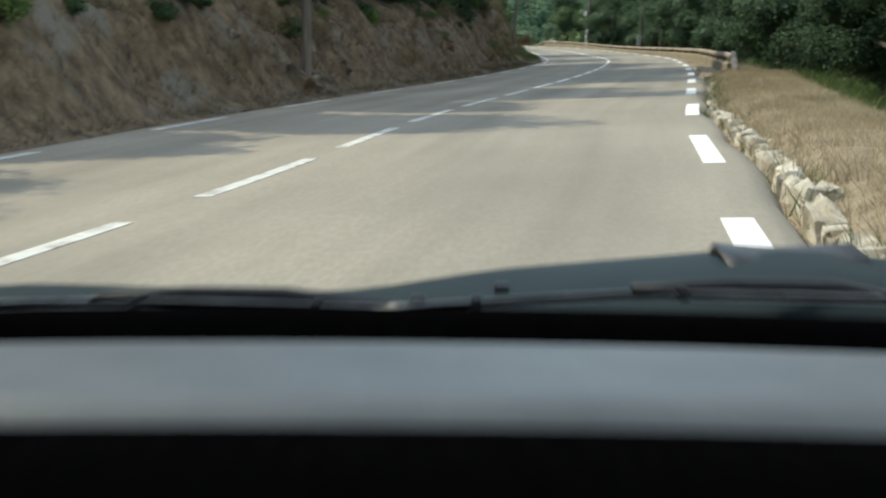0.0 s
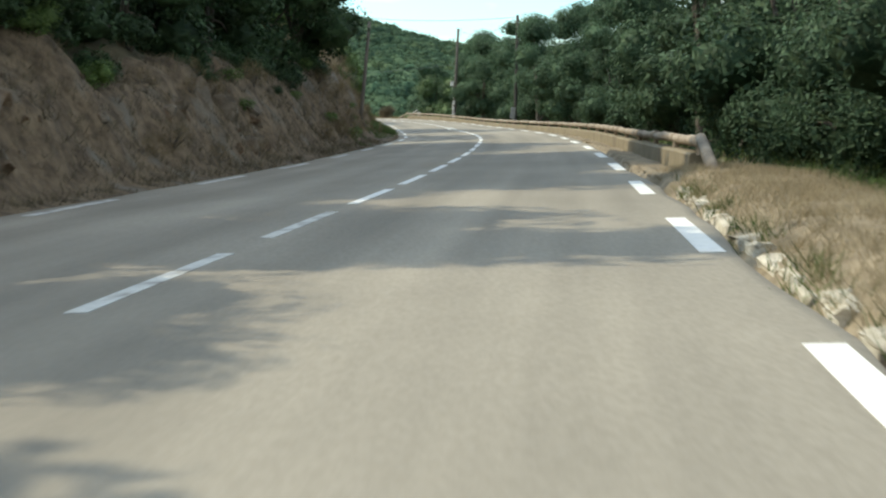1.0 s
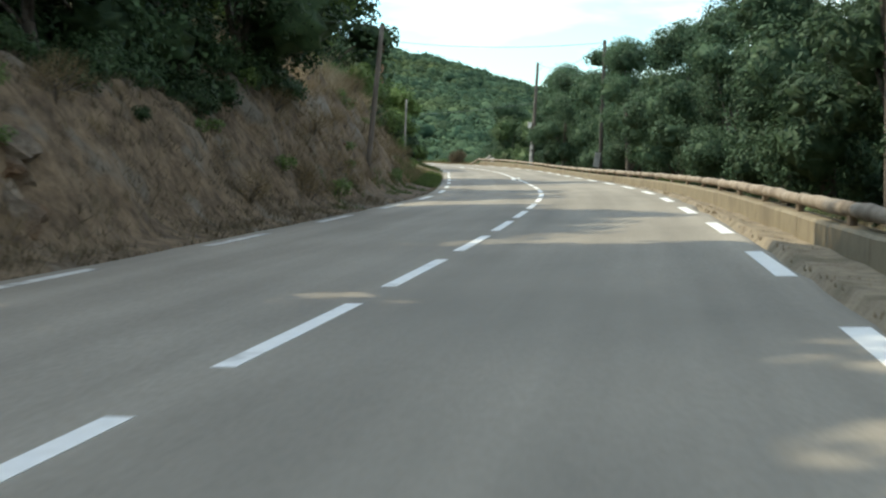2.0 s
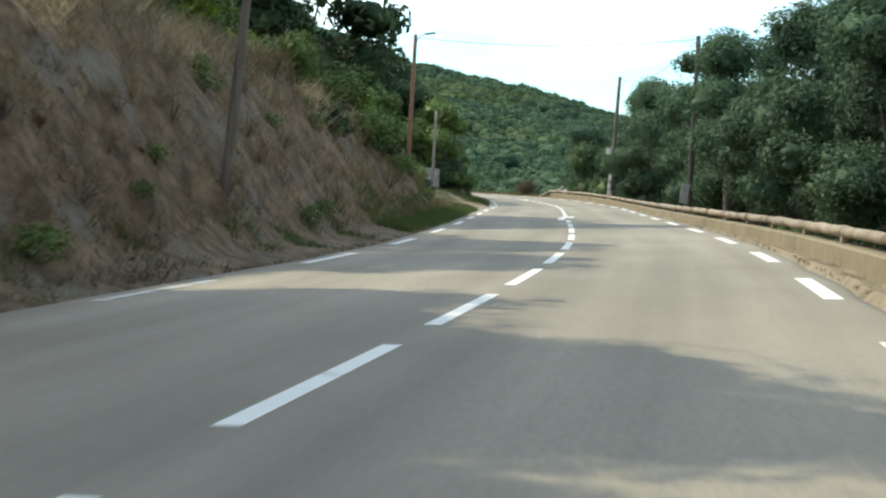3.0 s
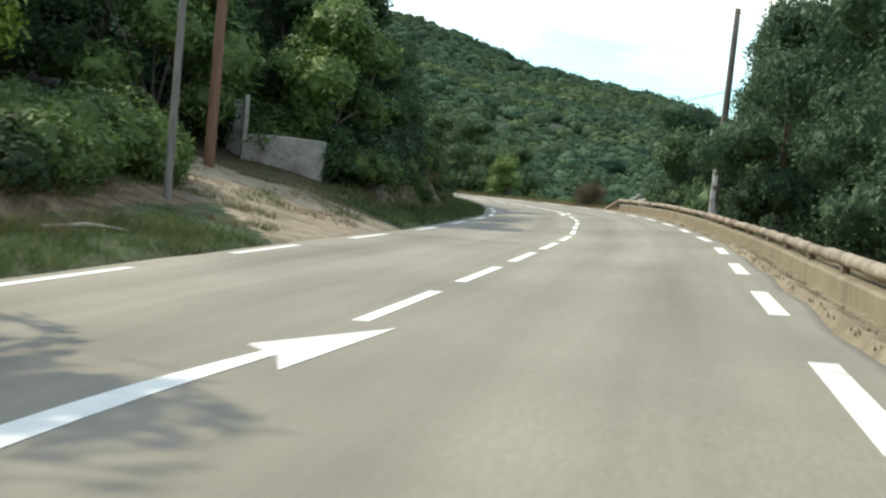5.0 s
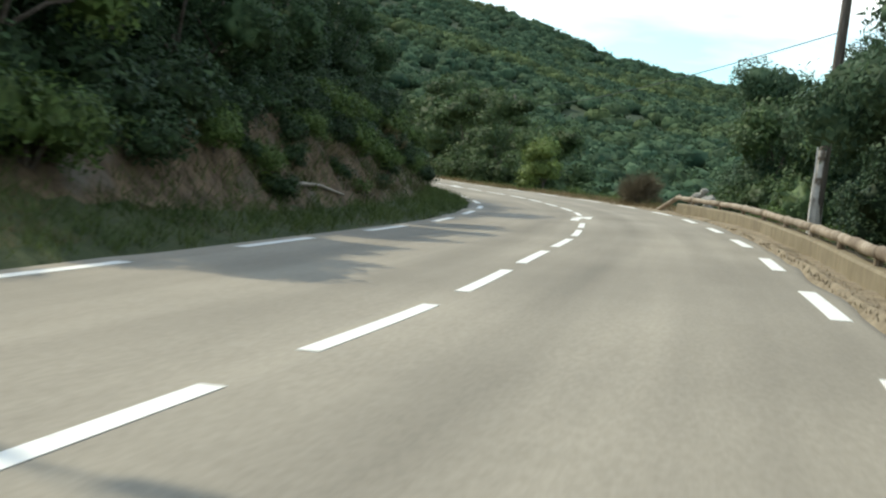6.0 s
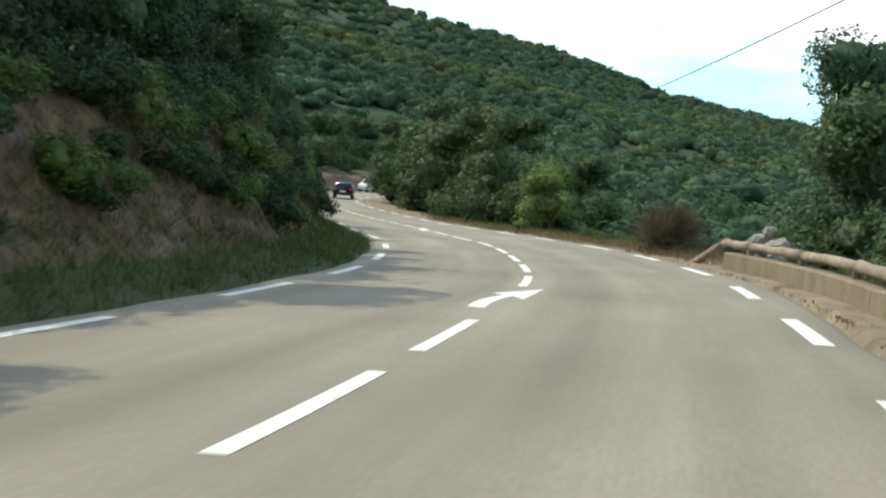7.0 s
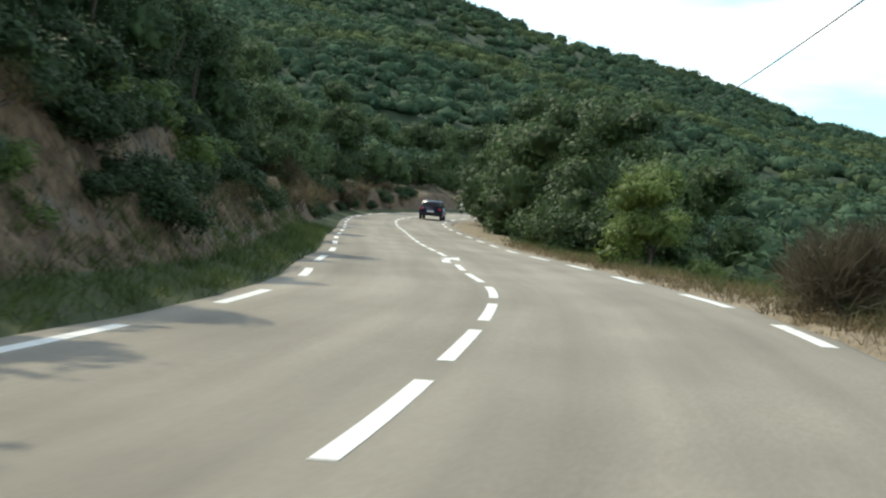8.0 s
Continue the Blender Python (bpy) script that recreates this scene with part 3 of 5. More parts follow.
# slanting end logs
for q0, q1, name, low in ((34.95, 33.0, "end_log", 0.0), (157.4, 159.9, "end_log", -0.02)):
    bm = bmesh.new()
    a = place(q0, wall_lat(q0) + 0.14, rail_height(q0))
    b = place(q1, wall_lat(q1) + (0.2 if q1 < 90 else 0.0), low)
    a += (a - b).normalized() * 0.10 + Vector((0, 0, 0.03))
    tube(bm, [a, a.lerp(b, 0.5), b], [0.082, 0.086, 0.09], 12, rough=0.03, rng=rng)
    part(name, bm, LOG, rail, "weathered end log slanting down to the ground", True)

# ---- kerb stones by the first verge ----
kerb = tagged(new("kerb"), "row of rough pale stones edging the dry verge", "kerb", kind="structure")
s = s_at(-6)
while s < 32.0:
    ln = rng.uniform(0.3, 0.75)
    if rng.random() < (0.08 if s < 18 else 0.2):
        s += ln
        continue
    bm = bmesh.new()
    box(bm, 0, 0, 0, 0.16 * rng.uniform(0.8, 1.25), ln - 0.03, 0.24, bevel=0.04)
    for v in bm.verts:
        v.co += Vector((rng.uniform(-1, 1), rng.uniform(-1, 1), rng.uniform(-1, 1))) * 0.03
    c, nn, tt = on_line(s + ln / 2)
    p = place(s + ln / 2, kerb_line(on_line(s)[0][1]) + 0.03 + rng.uniform(-0.03, 0.04), rng.uniform(-0.11, -0.04) - 0.05 * smooth(14, 19, s))
    bmesh.ops.transform(bm, matrix=Matrix.Translation(p) @ pose(0, 0, 0, rng.uniform(-5, 5), rng.uniform(-7, 7), -math.degrees(math.atan2(tt[0], tt[1])) + rng.uniform(-5, 5)), verts=bm.verts)
    part("stone", bm, KERB, kerb)
    s += ln


# ---- trees ----
def ball(sub):
    bm = bmesh.new()
    bmesh.ops.create_icosphere(bm, subdivisions=sub, radius=1.0)
    v = np.array([tuple(p.co) for p in bm.verts])
    f = np.array([[p.index for p in q.verts] for q in bm.faces])
    bm.free()
    return v / np.linalg.norm(v, axis=1)[:, None], f


BALLS = {1: ball(2), 2: ball(3)}


def foliage(name, lobes, count, size, mat, seed, sub=2, core=0.54, slim=False):
    """Pointed leaf sprays in tufts round uneven lobes (x, y, z, radius, flatten), each lobe filled by a lumpy mass of twigs and leaves."""
    r = np.random.RandomState(seed)
    lobes = np.array(lobes, dtype=float)
    w = lobes[:, 3] ** 2
    pick = r.choice(len(lobes), count, p=w / w.sum())
    tufts_n = 16
    td = r.normal(size=(len(lobes), tufts_n, 3))
    td[:, :, 2] = td[:, :, 2] * 0.9 + 0.15
    td /= np.linalg.norm(td, axis=2)[:, :, None]
    tr = r.uniform(0.78, 1.14, (len(lobes), tufts_n))
    k = r.randint(0, tufts_n, count)
    d = td[pick, k] + r.normal(size=(count, 3)) * 0.30
    d /= np.linalg.norm(d, axis=1)[:, None]
    rad = lobes[pick, 3] * tr[pick, k] * (0.72 + 0.36 * r.uniform(size=count) ** 0.6)
    squash = np.stack([np.ones(count), np.ones(count), lobes[pick, 4]], 1)
    c = lobes[pick, :3] + d * rad[:, None] * squash
    nrm = d + r.normal(size=(count, 3)) * 0.5 + np.array([0, 0, 0.25])
    nrm /= np.linalg.norm(nrm, axis=1)[:, None]
    t = np.cross(nrm, r.normal(size=(count, 3)))
    t /= np.linalg.norm(t, axis=1)[:, None]
    if slim:
        t = d + r.normal(size=(count, 3)) * 0.35 + np.array([0, 0, 0.5])
        t /= np.linalg.norm(t, axis=1)[:, None]
    b = np.cross(nrm, t)
    a1 = size * r.uniform(0.55, 1.5, (count, 1))
    a2 = a1 * (r.uniform(0.025, 0.055, (count, 1)) if slim else r.uniform(0.30, 0.62, (count, 1)))
    v = [np.stack([c - t * a1 * 0.8 - b * a2, c - t * a1 * 0.6 + b * a2, c + t * a1 * 1.1 - nrm * a1 * 0.2], 1).reshape(-1, 3)]
    f = [np.arange(count * 3).reshape(-1, 3)]
    at = count * 3
    bv, bf = BALLS[sub]
    for i, (x, y, z, rr, fl) in enumerate(lobes if core else ()):
        near = (bv @ td[i].T)
        lump = core + 0.16 * (near.max(1) - 0.75) + 0.07 * np.sin(bv[:, 0] * 9 + i) * np.sin(bv[:, 1] * 8 + 2 * i) + r.uniform(-0.20, 0.20, len(bv))
        v.append(np.array([x, y, z]) + bv * (rr * lump)[:, None] * np.array([1, 1, fl]))
        f.append(bf + at)
        at += len(bv)
    return raw_mesh(name, np.concatenate(v), np.concatenate(f), mat)


def make_tree(seed, height, spread, leaves, size, mat=None, trunk_h=0.35, label="", category="tree", sub=2):
    """A tapered trunk with limbs and a crown of leaf sprays in uneven lobes."""
    r = random.Random(seed)
    root = empty("tree", label, category)
    bm = bmesh.new()
    lean = Vector((r.uniform(-0.08, 0.08), r.uniform(-0.08, 0.08), 0))
    top = height * (trunk_h + 0.25)
    pts = [Vector((0, 0, -0.5))] + [Vector((lean.x * z + r.uniform(-0.05, 0.05), lean.y * z + r.uniform(-0.05, 0.05), z)) for z in np.linspace(0.0, top, 5)]
    rad = height * 0.022
    tube(bm, pts, [rad * 1.5, rad * 1.25, rad, rad * 0.85, rad * 0.65, rad * 0.35], 9, rough=0.08, rng=r)
    part("trunk", bm, BARK, root, smooth=True)
    lobes = []
    for k in range(r.randint(9, 12)):
        a = r.uniform(0, 2 * math.pi)
        h = r.uniform(trunk_h, 0.90) * height
        out = spread * r.uniform(0.25, 0.72) * (1 - 0.55 * max(0, h / height - 0.55))
        rr = spread * r.uniform(0.26, 0.46)
        lobes.append((math.cos(a) * out, math.sin(a) * out, h, rr, r.uniform(0.7, 1.0)))
        if k < 6:
            bm = bmesh.new()
            st = pts[r.randint(2, 4)]
            en = Vector(lobes[-1][:3])
            mid = st.lerp(en, 0.5) + Vector((0, 0, 0.2))
            tube(bm, [st, mid, en], [rad * 0.5, rad * 0.33, rad * 0.12], 6)
            part("limb", bm, BARK, root, smooth=True)
    lobes.append((lean.x * height, lean.y * height, height * 0.86, spread * 0.42, 0.9))
    ob = new("crown", foliage("crown", lobes, int(leaves * 0.84), size * 1.08, mat or LEAF, seed, sub))
    ob.parent = root
    return root


def make_shrub(name, seed, radius, leaves, size, mat, label, category="shrub", flat=0.8, core=0.46, slim=False):
    """A low plant: short stems and leaf sprays in uneven lobes."""
    r = random.Random(seed)
    root = empty(name, label, category)
    lobes = []
    for k in range(6):
        a, o = r.uniform(0, 6.28), radius * r.uniform(0.1, 0.65)
        lobes.append((math.cos(a) * o, math.sin(a) * o, radius * flat * r.uniform(0.3, 0.85), radius * r.uniform(0.32, 0.55), r.uniform(0.7, 1.0)))
        bm = bmesh.new()
        e = Vector(lobes[-1][:3])
        tube(bm, [(0, 0, -0.15), e * 0.5, e], [radius * 0.035, radius * 0.025, radius * 0.01], 3)
        part("stem", bm, BARK, root)
    ob = new("foliage", foliage("foliage", lobes, int(leaves * 0.84), size * 1.08, mat, seed, 1, core, slim))
    ob.parent = root
    return root


def nearest(x, y):
    d = np.hypot(_pts[:, 0] - x, _pts[:, 1] - y)
    i = int(np.argmin(d))
    c, n, t = on_line(_len[i])
    q = np.array((x, y)) - c
    return _len[i] + float(q @ t), float(q @ n)


first_use = set()


def plant(src, s, lat, scale=1.0, turn=0.0, sink=0.15, label=""):
    p = on_ground(s, lat, sink)
    m = Matrix.Translation(p) @ pose(0, 0, 0, 0, 0, turn)
    if src.name not in first_use:
        first_use.add(src.name)
        src.matrix_basis = m
        t = src
    else:
        t = copy_thing(src, m)
    t.scale = (scale,) * 3
    if label:
        t["label"] = label
    return t


def kinds(prefix, specs, group):
    out = []
    for k, (h, sp, lv, size, th, mat, label) in enumerate(specs):
        t = make_tree(prefix + k, h, sp, lv, size, mat, th, label, sub=2 if lv > 5000 else 1)
        t["group"] = group
        out.append(t)
    return out


OAK = "dark green holm oak with a dense evergreen crown"
BANK_OAK = "low evergreen oak on the cut bank, darkened for shade"
front_oaks = kinds(11, ((9.0, 3.3, 17000, 0.080, 0.20, LEAF, OAK), (10.0, 3.4, 18000, 0.080, 0.24, LEAF, OAK), (8.2, 3.2, 17000, 0.080, 0.16, LEAF, OAK), (10.8, 3.6, 19000, 0.084, 0.26, LEAF, OAK)), "oaks below the road")
near_oaks = kinds(21, ((9.4, 3.3, 26000, 0.060, 0.16, LEAF, OAK), (8.6, 3.2, 25000, 0.060, 0.13, LEAF, OAK)), "oaks below the road")
back_oaks = kinds(31, ((9.5, 3.8, 6500, 0.165, 0.18, LEAF, OAK), (10.5, 4.0, 7000, 0.165, 0.2, LEAF, OAK)), "oaks below the road")
bank_oaks = kinds(51, ((6.0, 3.2, 12000, 0.075, 0.10, LEAF_SHADED, BANK_OAK), (5.0, 2.8, 11000, 0.072, 0.08, LEAF_SHADED, BANK_OAK), (6.8, 3.3, 13000, 0.075, 0.12, LEAF_SHADED, BANK_OAK)), "oaks on the bank")
far_oaks = kinds(61, ((6.0, 3.2, 8000, 0.105, 0.08, LEAF_OLIVE, OAK), (5.2, 2.9, 7500, 0.105, 0.07, LEAF_OLIVE, OAK), (6.6, 3.3, 8500, 0.105, 0.10, LEAF_OLIVE, OAK)), "oaks round the bend")
hill_oaks = kinds(66, ((8.5, 3.5, 5500, 0.155, 0.12, LEAF_SHADED, BANK_OAK), (7.6, 3.3, 5200, 0.155, 0.10, LEAF_SHADED, BANK_OAK)), "oaks on the bank")
pale_tree = make_tree(71, 5.0, 2.6, 8500, 0.085, LEAF_LIGHT, 0.06, "bright yellow-green broadleaf tree on the bank")
sapling = make_tree(75, 5.0, 2.7, 8500, 0.085, LEAF_SAPLING, 0.05, "light green sapling beside the road bend")
olive_tree = make_tree(73, 5.2, 2.6, 8500, 0.085, LEAF_MID, 0.04, "mid-green bushy tree at the road bend")
shrubs = [make_shrub("shrub", 81, 1.1, 2700, 0.050, LEAF_MID, "green maquis shrub on the bank"), make_shrub("shrub", 83, 0.9, 2500, 0.046, LEAF_SHADED, "green maquis shrub on the bank, darkened for shade"),
          make_shrub("shrub", 85, 1.0, 2400, 0.048, LEAF_LIGHT, "light green shrub on the bank")]
dry_shrub = make_shrub("dry_bush", 87, 1.0, 8000, 0.14, LEAF_DRY, "withered brown bush on the slope", "bush", 1.0, 0, True)
dead_weed = make_shrub("dead_weed", 89, 0.8, 650, 0.14, STRAW_DULL, "withered brown weed clinging to the bank", "weed", 0.7, 0, True)
weed = make_shrub("weed", 91, 0.7, 550, 0.05, LEAF_MID, "green weed clinging to the bank", "weed", 0.7, 0)

rng = random.Random(21)
# wood behind the rail on the right: a near row, and thinner ones behind it
y = 20.0
while y < 141:
    lat = rng.uniform(7.6, 9.2) if y > 34 else rng.uniform(9.2, 10.4)
    sc = rng.uniform(0.88, 1.08) * float(np.interp(y, (20, 45, 62, 74, 85, 100, 118, 132, 141), (0.98, 1.05, 1.08, 1.0, 0.86, 0.84, 0.95, 0.88, 0.72)))
    plant(rng.choice(near_oaks if y < 46 else front_oaks), s_at(y), lat, sc, rng.uniform(0, 360))
    plant(rng.choice(back_oaks), s_at(y + 2.0), rng.uniform(13, 16), sc * rng.uniform(0.95, 1.15), rng.uniform(0, 360))
    if rng.random() < 0.6:
        plant(rng.choice(back_oaks), s_at(y + 3.0), rng.uniform(19, 25), sc * rng.uniform(1.0, 1.2), rng.uniform(0, 360))
    y += rng.uniform(4.0, 5.2)
for x, y, k, sc in ((16.52, 167.96, 2, 0.98), (19.41, 162.49, 0, 1.05), (16.38, 176.19, 2, 0.9), (22.49, 171.27, 1, 0.95), (23.57, 153.41, 3, 0.9)):
    s, lat = nearest(x, y)
    plant(front_oaks[k], s, lat, sc, rng.uniform(0, 360), label="tall grey-green oak on the falling slope")
for x, y, k, sc in ((17.6, 133.5, 1, 0.86), (18.9, 139.5, 3, 0.9), (18.6, 145.0, 0, 1.0), (19.8, 150.5, 2, 1.0), (22.5, 146.0, 3, 0.95)):
    s, lat = nearest(x, y)
    plant(front_oaks[k], s, lat, sc, rng.uniform(0, 360), label="tall holm oak crowding the wooden pole")
for x, y, k, sc in ((15.9, 165.0, 0, 0.95), (17.8, 161.5, 2, 0.9), (19.5, 168.0, 1, 0.9)):
    plant(far_oaks[k], *nearest(x, y), sc, 90 * k, label="leafy oak branching from the ground beyond the rail")
# undergrowth along the foot of the wood
y = 9.0
while y < 156:
    plant(rng.choice(shrubs[:2]), s_at(y), rng.uniform(6.6, 7.9) + (0.5 if y < 34 else 0), rng.uniform(0.6, 1.0), rng.uniform(0, 360))
    if y < 40:
        plant(shrubs[1], s_at(y + 1), rng.uniform(8.6, 9.8), rng.uniform(0.9, 1.4), rng.uniform(0, 360))
    y += rng.uniform(2.2, 4.0)
# oaks over the first left-hand bank
y = -2.0
while y < 60:
    lat = edge_left(y) + rng.uniform(3.4, 4.2)
    plant(rng.choice(bank_oaks), s_at(y), -lat - (1.0 if 4 < y < 17 else 0.0), rng.uniform(0.85, 1.05) * (0.7 if 4 < y < 15 else 0.92 if y < 32.5 else 1.0), rng.uniform(0, 360))
    plant(rng.choice(hill_oaks), s_at(y + 2), -lat - rng.uniform(2.8, 4.2), rng.uniform(0.95, 1.2) * float(np.interp(y, (2, 17, 24, 32, 33.8, 38, 45, 50, 54), (0.62, 0.66, 0.84, 0.78, 1.2, 1.3, 1.38, 1.15, 0.95))), rng.uniform(0, 360))
    y += rng.uniform(3.6, 4.6)
for y, lat, sc in ((28.5, 8.2, 1.08), (20, 8.6, 0.95), (66, 14, 1.0), (73, 13, 0.85), (80, 16, 0.9), (85, 14.5, 0.75), (91.5, 11.5, 1.25), (96, 13.5, 1.0), (97, 9.9, 1.12), (111, 19.5, 1.25), (117, 20, 1.3), (123, 16, 1.2), (127, 19, 1.3)):
    plant(rng.choice(hill_oaks), s_at(y), -lat, sc, rng.uniform(0, 360))
for y, lat, sc in ((71.5, 9.6, 1.15), (76.8, 9.4, 1.2), (78.5, 11.0, 1.2)):
    plant(olive_tree, s_at(y), -lat, sc, 50 * lat, label="bushy green tree on the crest of the bank")
for k in range(12):
    y = 51 + k * 1.1
    plant(shrubs[1], s_at(y), -left_toe(y) - rng.uniform(1.7, 2.4), rng.uniform(0.8, 1.2), rng.uniform(0, 360), 0.3)
for x, y, k, sc in ((1.44, 60.62, 2, 0.95), (-0.95, 57.16, 0, 1.1), (-1.78, 64.17, 2, 1.0)):
    plant(bank_oaks[k], *nearest(x, y), sc, 70 * k, label="evergreen oak leaning out over the cut bank, darkened for shade")
# shrubs, and one yellow-green tree, where the bank runs out to the track
for y, lat, k, sc in ((80, 6.6, 0, 1.0), (83, 6.2, 1, 1.1), (86, 6.4, 0, 1.3), (89, 6.2, 0, 1.2), (91, 6.0, 1, 1.4), (94, 6.3, 0, 1.5), (96, 5.9, 0, 1.3), (98.5, 6.2, 1, 1.5), (100.5, 6.0, 0, 1.3), (102.5, 6.2, 0, 1.4), (104.5, 6.3, 1, 1.3), (106.5, 6.6, 0, 1.3), (108.5, 7.2, 0, 1.1), (74, 9.0, 2, 1.0), (78, 8.6, 2, 1.3), (80.5, 9.2, 0, 1.5), (83, 8.8, 2, 1.2), (85, 8.0, 0, 1.2), (88, 8.4, 2, 1.1), (90, 7.4, 0, 1.2), (93, 8.2, 0, 1.5), (95, 7.2, 1, 1.2), (97, 7.8, 0, 1.4),
                      (99, 7.0, 0, 1.2), (101, 7.6, 1, 1.5), (103, 7.2, 0, 1.2), (105.5, 7.5, 0, 1.2), (107.5, 8.0, 1, 1.2), (92, 10.0, 0, 1.3), (97, 9.6, 0, 1.2), (109, 8.6, 0, 1.4), (110.5, 7.4, 0, 1.3), (111.5, 8.8, 2, 1.1), (112.0, 10.0, 0, 1.3)):
    plant(shrubs[k], s_at(y), -lat, sc * rng.uniform(0.9, 1.1) * (0.55 if 93 < y < 103.5 and lat < 9 else 0.8 if 89 < y < 93 else 1.0), rng.uniform(0, 360))
plant(pale_tree, *nearest(0.03, 110.93), 1.08, 40)
plant(front_oaks[0], *nearest(19.25, 142.78), 0.80, 140)
for x, y, k, sc in ((3.57, 113.05, 0, 1.25), (4.25, 112.05, 0, 0.85), (2.38, 113.67, 0, 1.4), (1.29, 114.28, 1, 1.3), (2.85, 112.07, 2, 1.0)):
    plant(shrubs[k], *nearest(x, y), sc, rng.uniform(0, 360))
plant(olive_tree, *nearest(1.33, 119.6), 0.92, 100, label="leafy green tree behind the street lamp")
plant(front_oaks[3], *nearest(17.61, 104.2), 0.78, 30)
plant(bank_oaks[0], s_at(114), -16.5, 1.1, 10)
plant(bank_oaks[2], s_at(120), -15.0, 1.0, 200)
for y, lat, k, sc in ((124, 10.5, 1, 0.9), (126.5, 8.6, 0, 0.75), (130, 9.0, 2, 0.72), (122.5, 12.5, 2, 1.0), (127.5, 12.0, 2, 0.95), (132, 12.5, 0, 0.9)):
    plant(bank_oaks[k], s_at(y), -lat, sc, rng.uniform(0, 360))
plant(olive_tree, s_at(124.0), -6.6, 0.86, 0)
for x, y, k, sc in ((5.47, 122.36, 1, 1.2), (4.75, 123.14, 1, 1.5), (3.86, 122.62, 0, 1.3), (3.04, 123.3, 1, 1.7), (4.12, 124.34, 1, 1.7), (2.05, 123.07, 0, 1.6), (5.2, 124.98, 1, 1.5), (3.19, 125.54, 1, 1.8), (1.4, 124.89, 1, 1.8), (5.55, 127.21, 1, 1.4), (4.56, 126.79, 1, 1.7)):
    plant(shrubs[k], *nearest(x, y), sc, rng.uniform(0, 360), label="dense shrub filling the bank behind the wall")
for k in range(18):
    plant(shrubs[1], s_at(rng.uniform(121.5, 134)), -rng.uniform(7.2, 12.5), rng.uniform(1.2, 1.9), rng.uniform(0, 360), label="dense undergrowth shrub on the bank, darkened for shade")
# oaks over the second left-hand bank and on round the bend
y = 127.5
while y < 186:
    plant(rng.choice(bank_oaks), s_at(y), -left_toe(y) - bank_height(y) * 0.62 - rng.uniform(1.2, 1.8), rng.uniform(0.50, 0.62), rng.uniform(0, 360))
    plant(rng.choice(hill_oaks), s_at(y + 2), -rng.uniform(9.5, 11.0), rng.uniform(0.72, 0.85), rng.uniform(0, 360))
    y += rng.uniform(3.0, 3.8)
for s, lat, sc in ((192, 7.5, 0.75), (197, 8.5, 0.9), (203, 7.6, 0.9), (209, 9.0, 1.0), (216, 8.2, 0.95), (224, 8.8, 1.05), (232, 8.5, 1.0), (241, 9.0, 1.1), (250, 9, 1.0), (260, 9, 1.1), (270, 9, 1.1), (281, 9.5, 1.1), (293, 10, 1.1), (305, 10, 1.1), (212, 14, 1.2), (230, 15, 1.3), (252, 16, 1.3), (275, 16, 1.3)):
    plant(rng.choice(far_oaks), s, -lat, sc, rng.uniform(0, 360), label="dark green oak beside the road bend")
# clump of oaks on the right beyond the rail
for s, lat, sc in ((195, 8.4, 0.82), (200, 7.6, 1.0), (205, 8.2, 1.08), (210, 7.4, 1.12), (216, 7.8, 1.28), (222, 7.2, 1.15), (229, 6.9, 1.12), (237, 6.8, 1.1), (201, 12.5, 0.95), (212, 13, 1.15), (245, 7.0, 1.08), (257, 9, 1.15)):
    plant(rng.choice(far_oaks), s, lat, sc, rng.uniform(0, 360), label="rounded dark oak at the edge of the valley")
plant(sapling, *nearest(4.6, 184.0), 0.62, 60, label="light green sapling beside the road bend")
for s, lat, sc, k in ((174, 7.2, 0.8, 0), (177, 6.6, 0.55, 1), (180, 6.6, 0.6, 0), (185, 6.2, 0.6, 1), (171, 8.5, 0.9, 1), (168, 9.5, 0.9, 0), (178, 10.5, 1.2, 0), (174, 12, 1.2, 1), (164, 11, 1.0, 1), (186, 11, 1.2, 0), (170, 15, 1.4, 0), (181, 16, 1.6, 1), (160, 9.0, 0.9, 0)):
    plant(shrubs[k], s, lat, sc, rng.uniform(0, 360), label="low green shrub on the falling slope")
plant(shrubs[2], 172.0, -left_toe(168) - 1.3, 0.9, 10)
plant(dry_shrub, 165.0, 5.0, 1.4, 0, label="withered brown bush at the end of the log rail")
plant(dry_shrub, 167.2, 5.8, 0.8, 120)
plant(dry_shrub, 172, 8.5, 0.9, 200)
# shrubs hanging over the second bank
y = 122.5
while y < 172:
    plant(rng.choice((shrubs[1], shrubs[1], shrubs[1], shrubs[1], shrubs[0])), s_at(y), -left_toe(y) - bank_height(y) * 0.62 - rng.uniform(-0.1, 0.5), rng.uniform(0.7, 1.1), rng.uniform(0, 360), 0.05)
    y += rng.uniform(1.1, 1.9)
# and over the first
y = 3.0
while y < 60:
    plant(shrubs[1], s_at(y), -left_toe(y) - rng.uniform(1.9, 2.6), rng.uniform(0.5, 0.9), rng.uniform(0, 360), 0.05)
    y += rng.uniform(1.4, 2.6)
for k in range(150):
    y = rng.choice((rng.uniform(4, 60), rng.uniform(58, 100), rng.uniform(58, 100), rng.uniform(122, 175)))
    up = rng.uniform(0.1, 1.15) * (bank_height(y) * 0.62 + 0.2)
    plant(weed if rng.random() < 0.25 or (y > 120 and rng.random() < 0.7) else dead_weed, s_at(y), -left_toe(y) - up, rng.uniform(0.35, 0.8), rng.uniform(0, 360), 0.05)
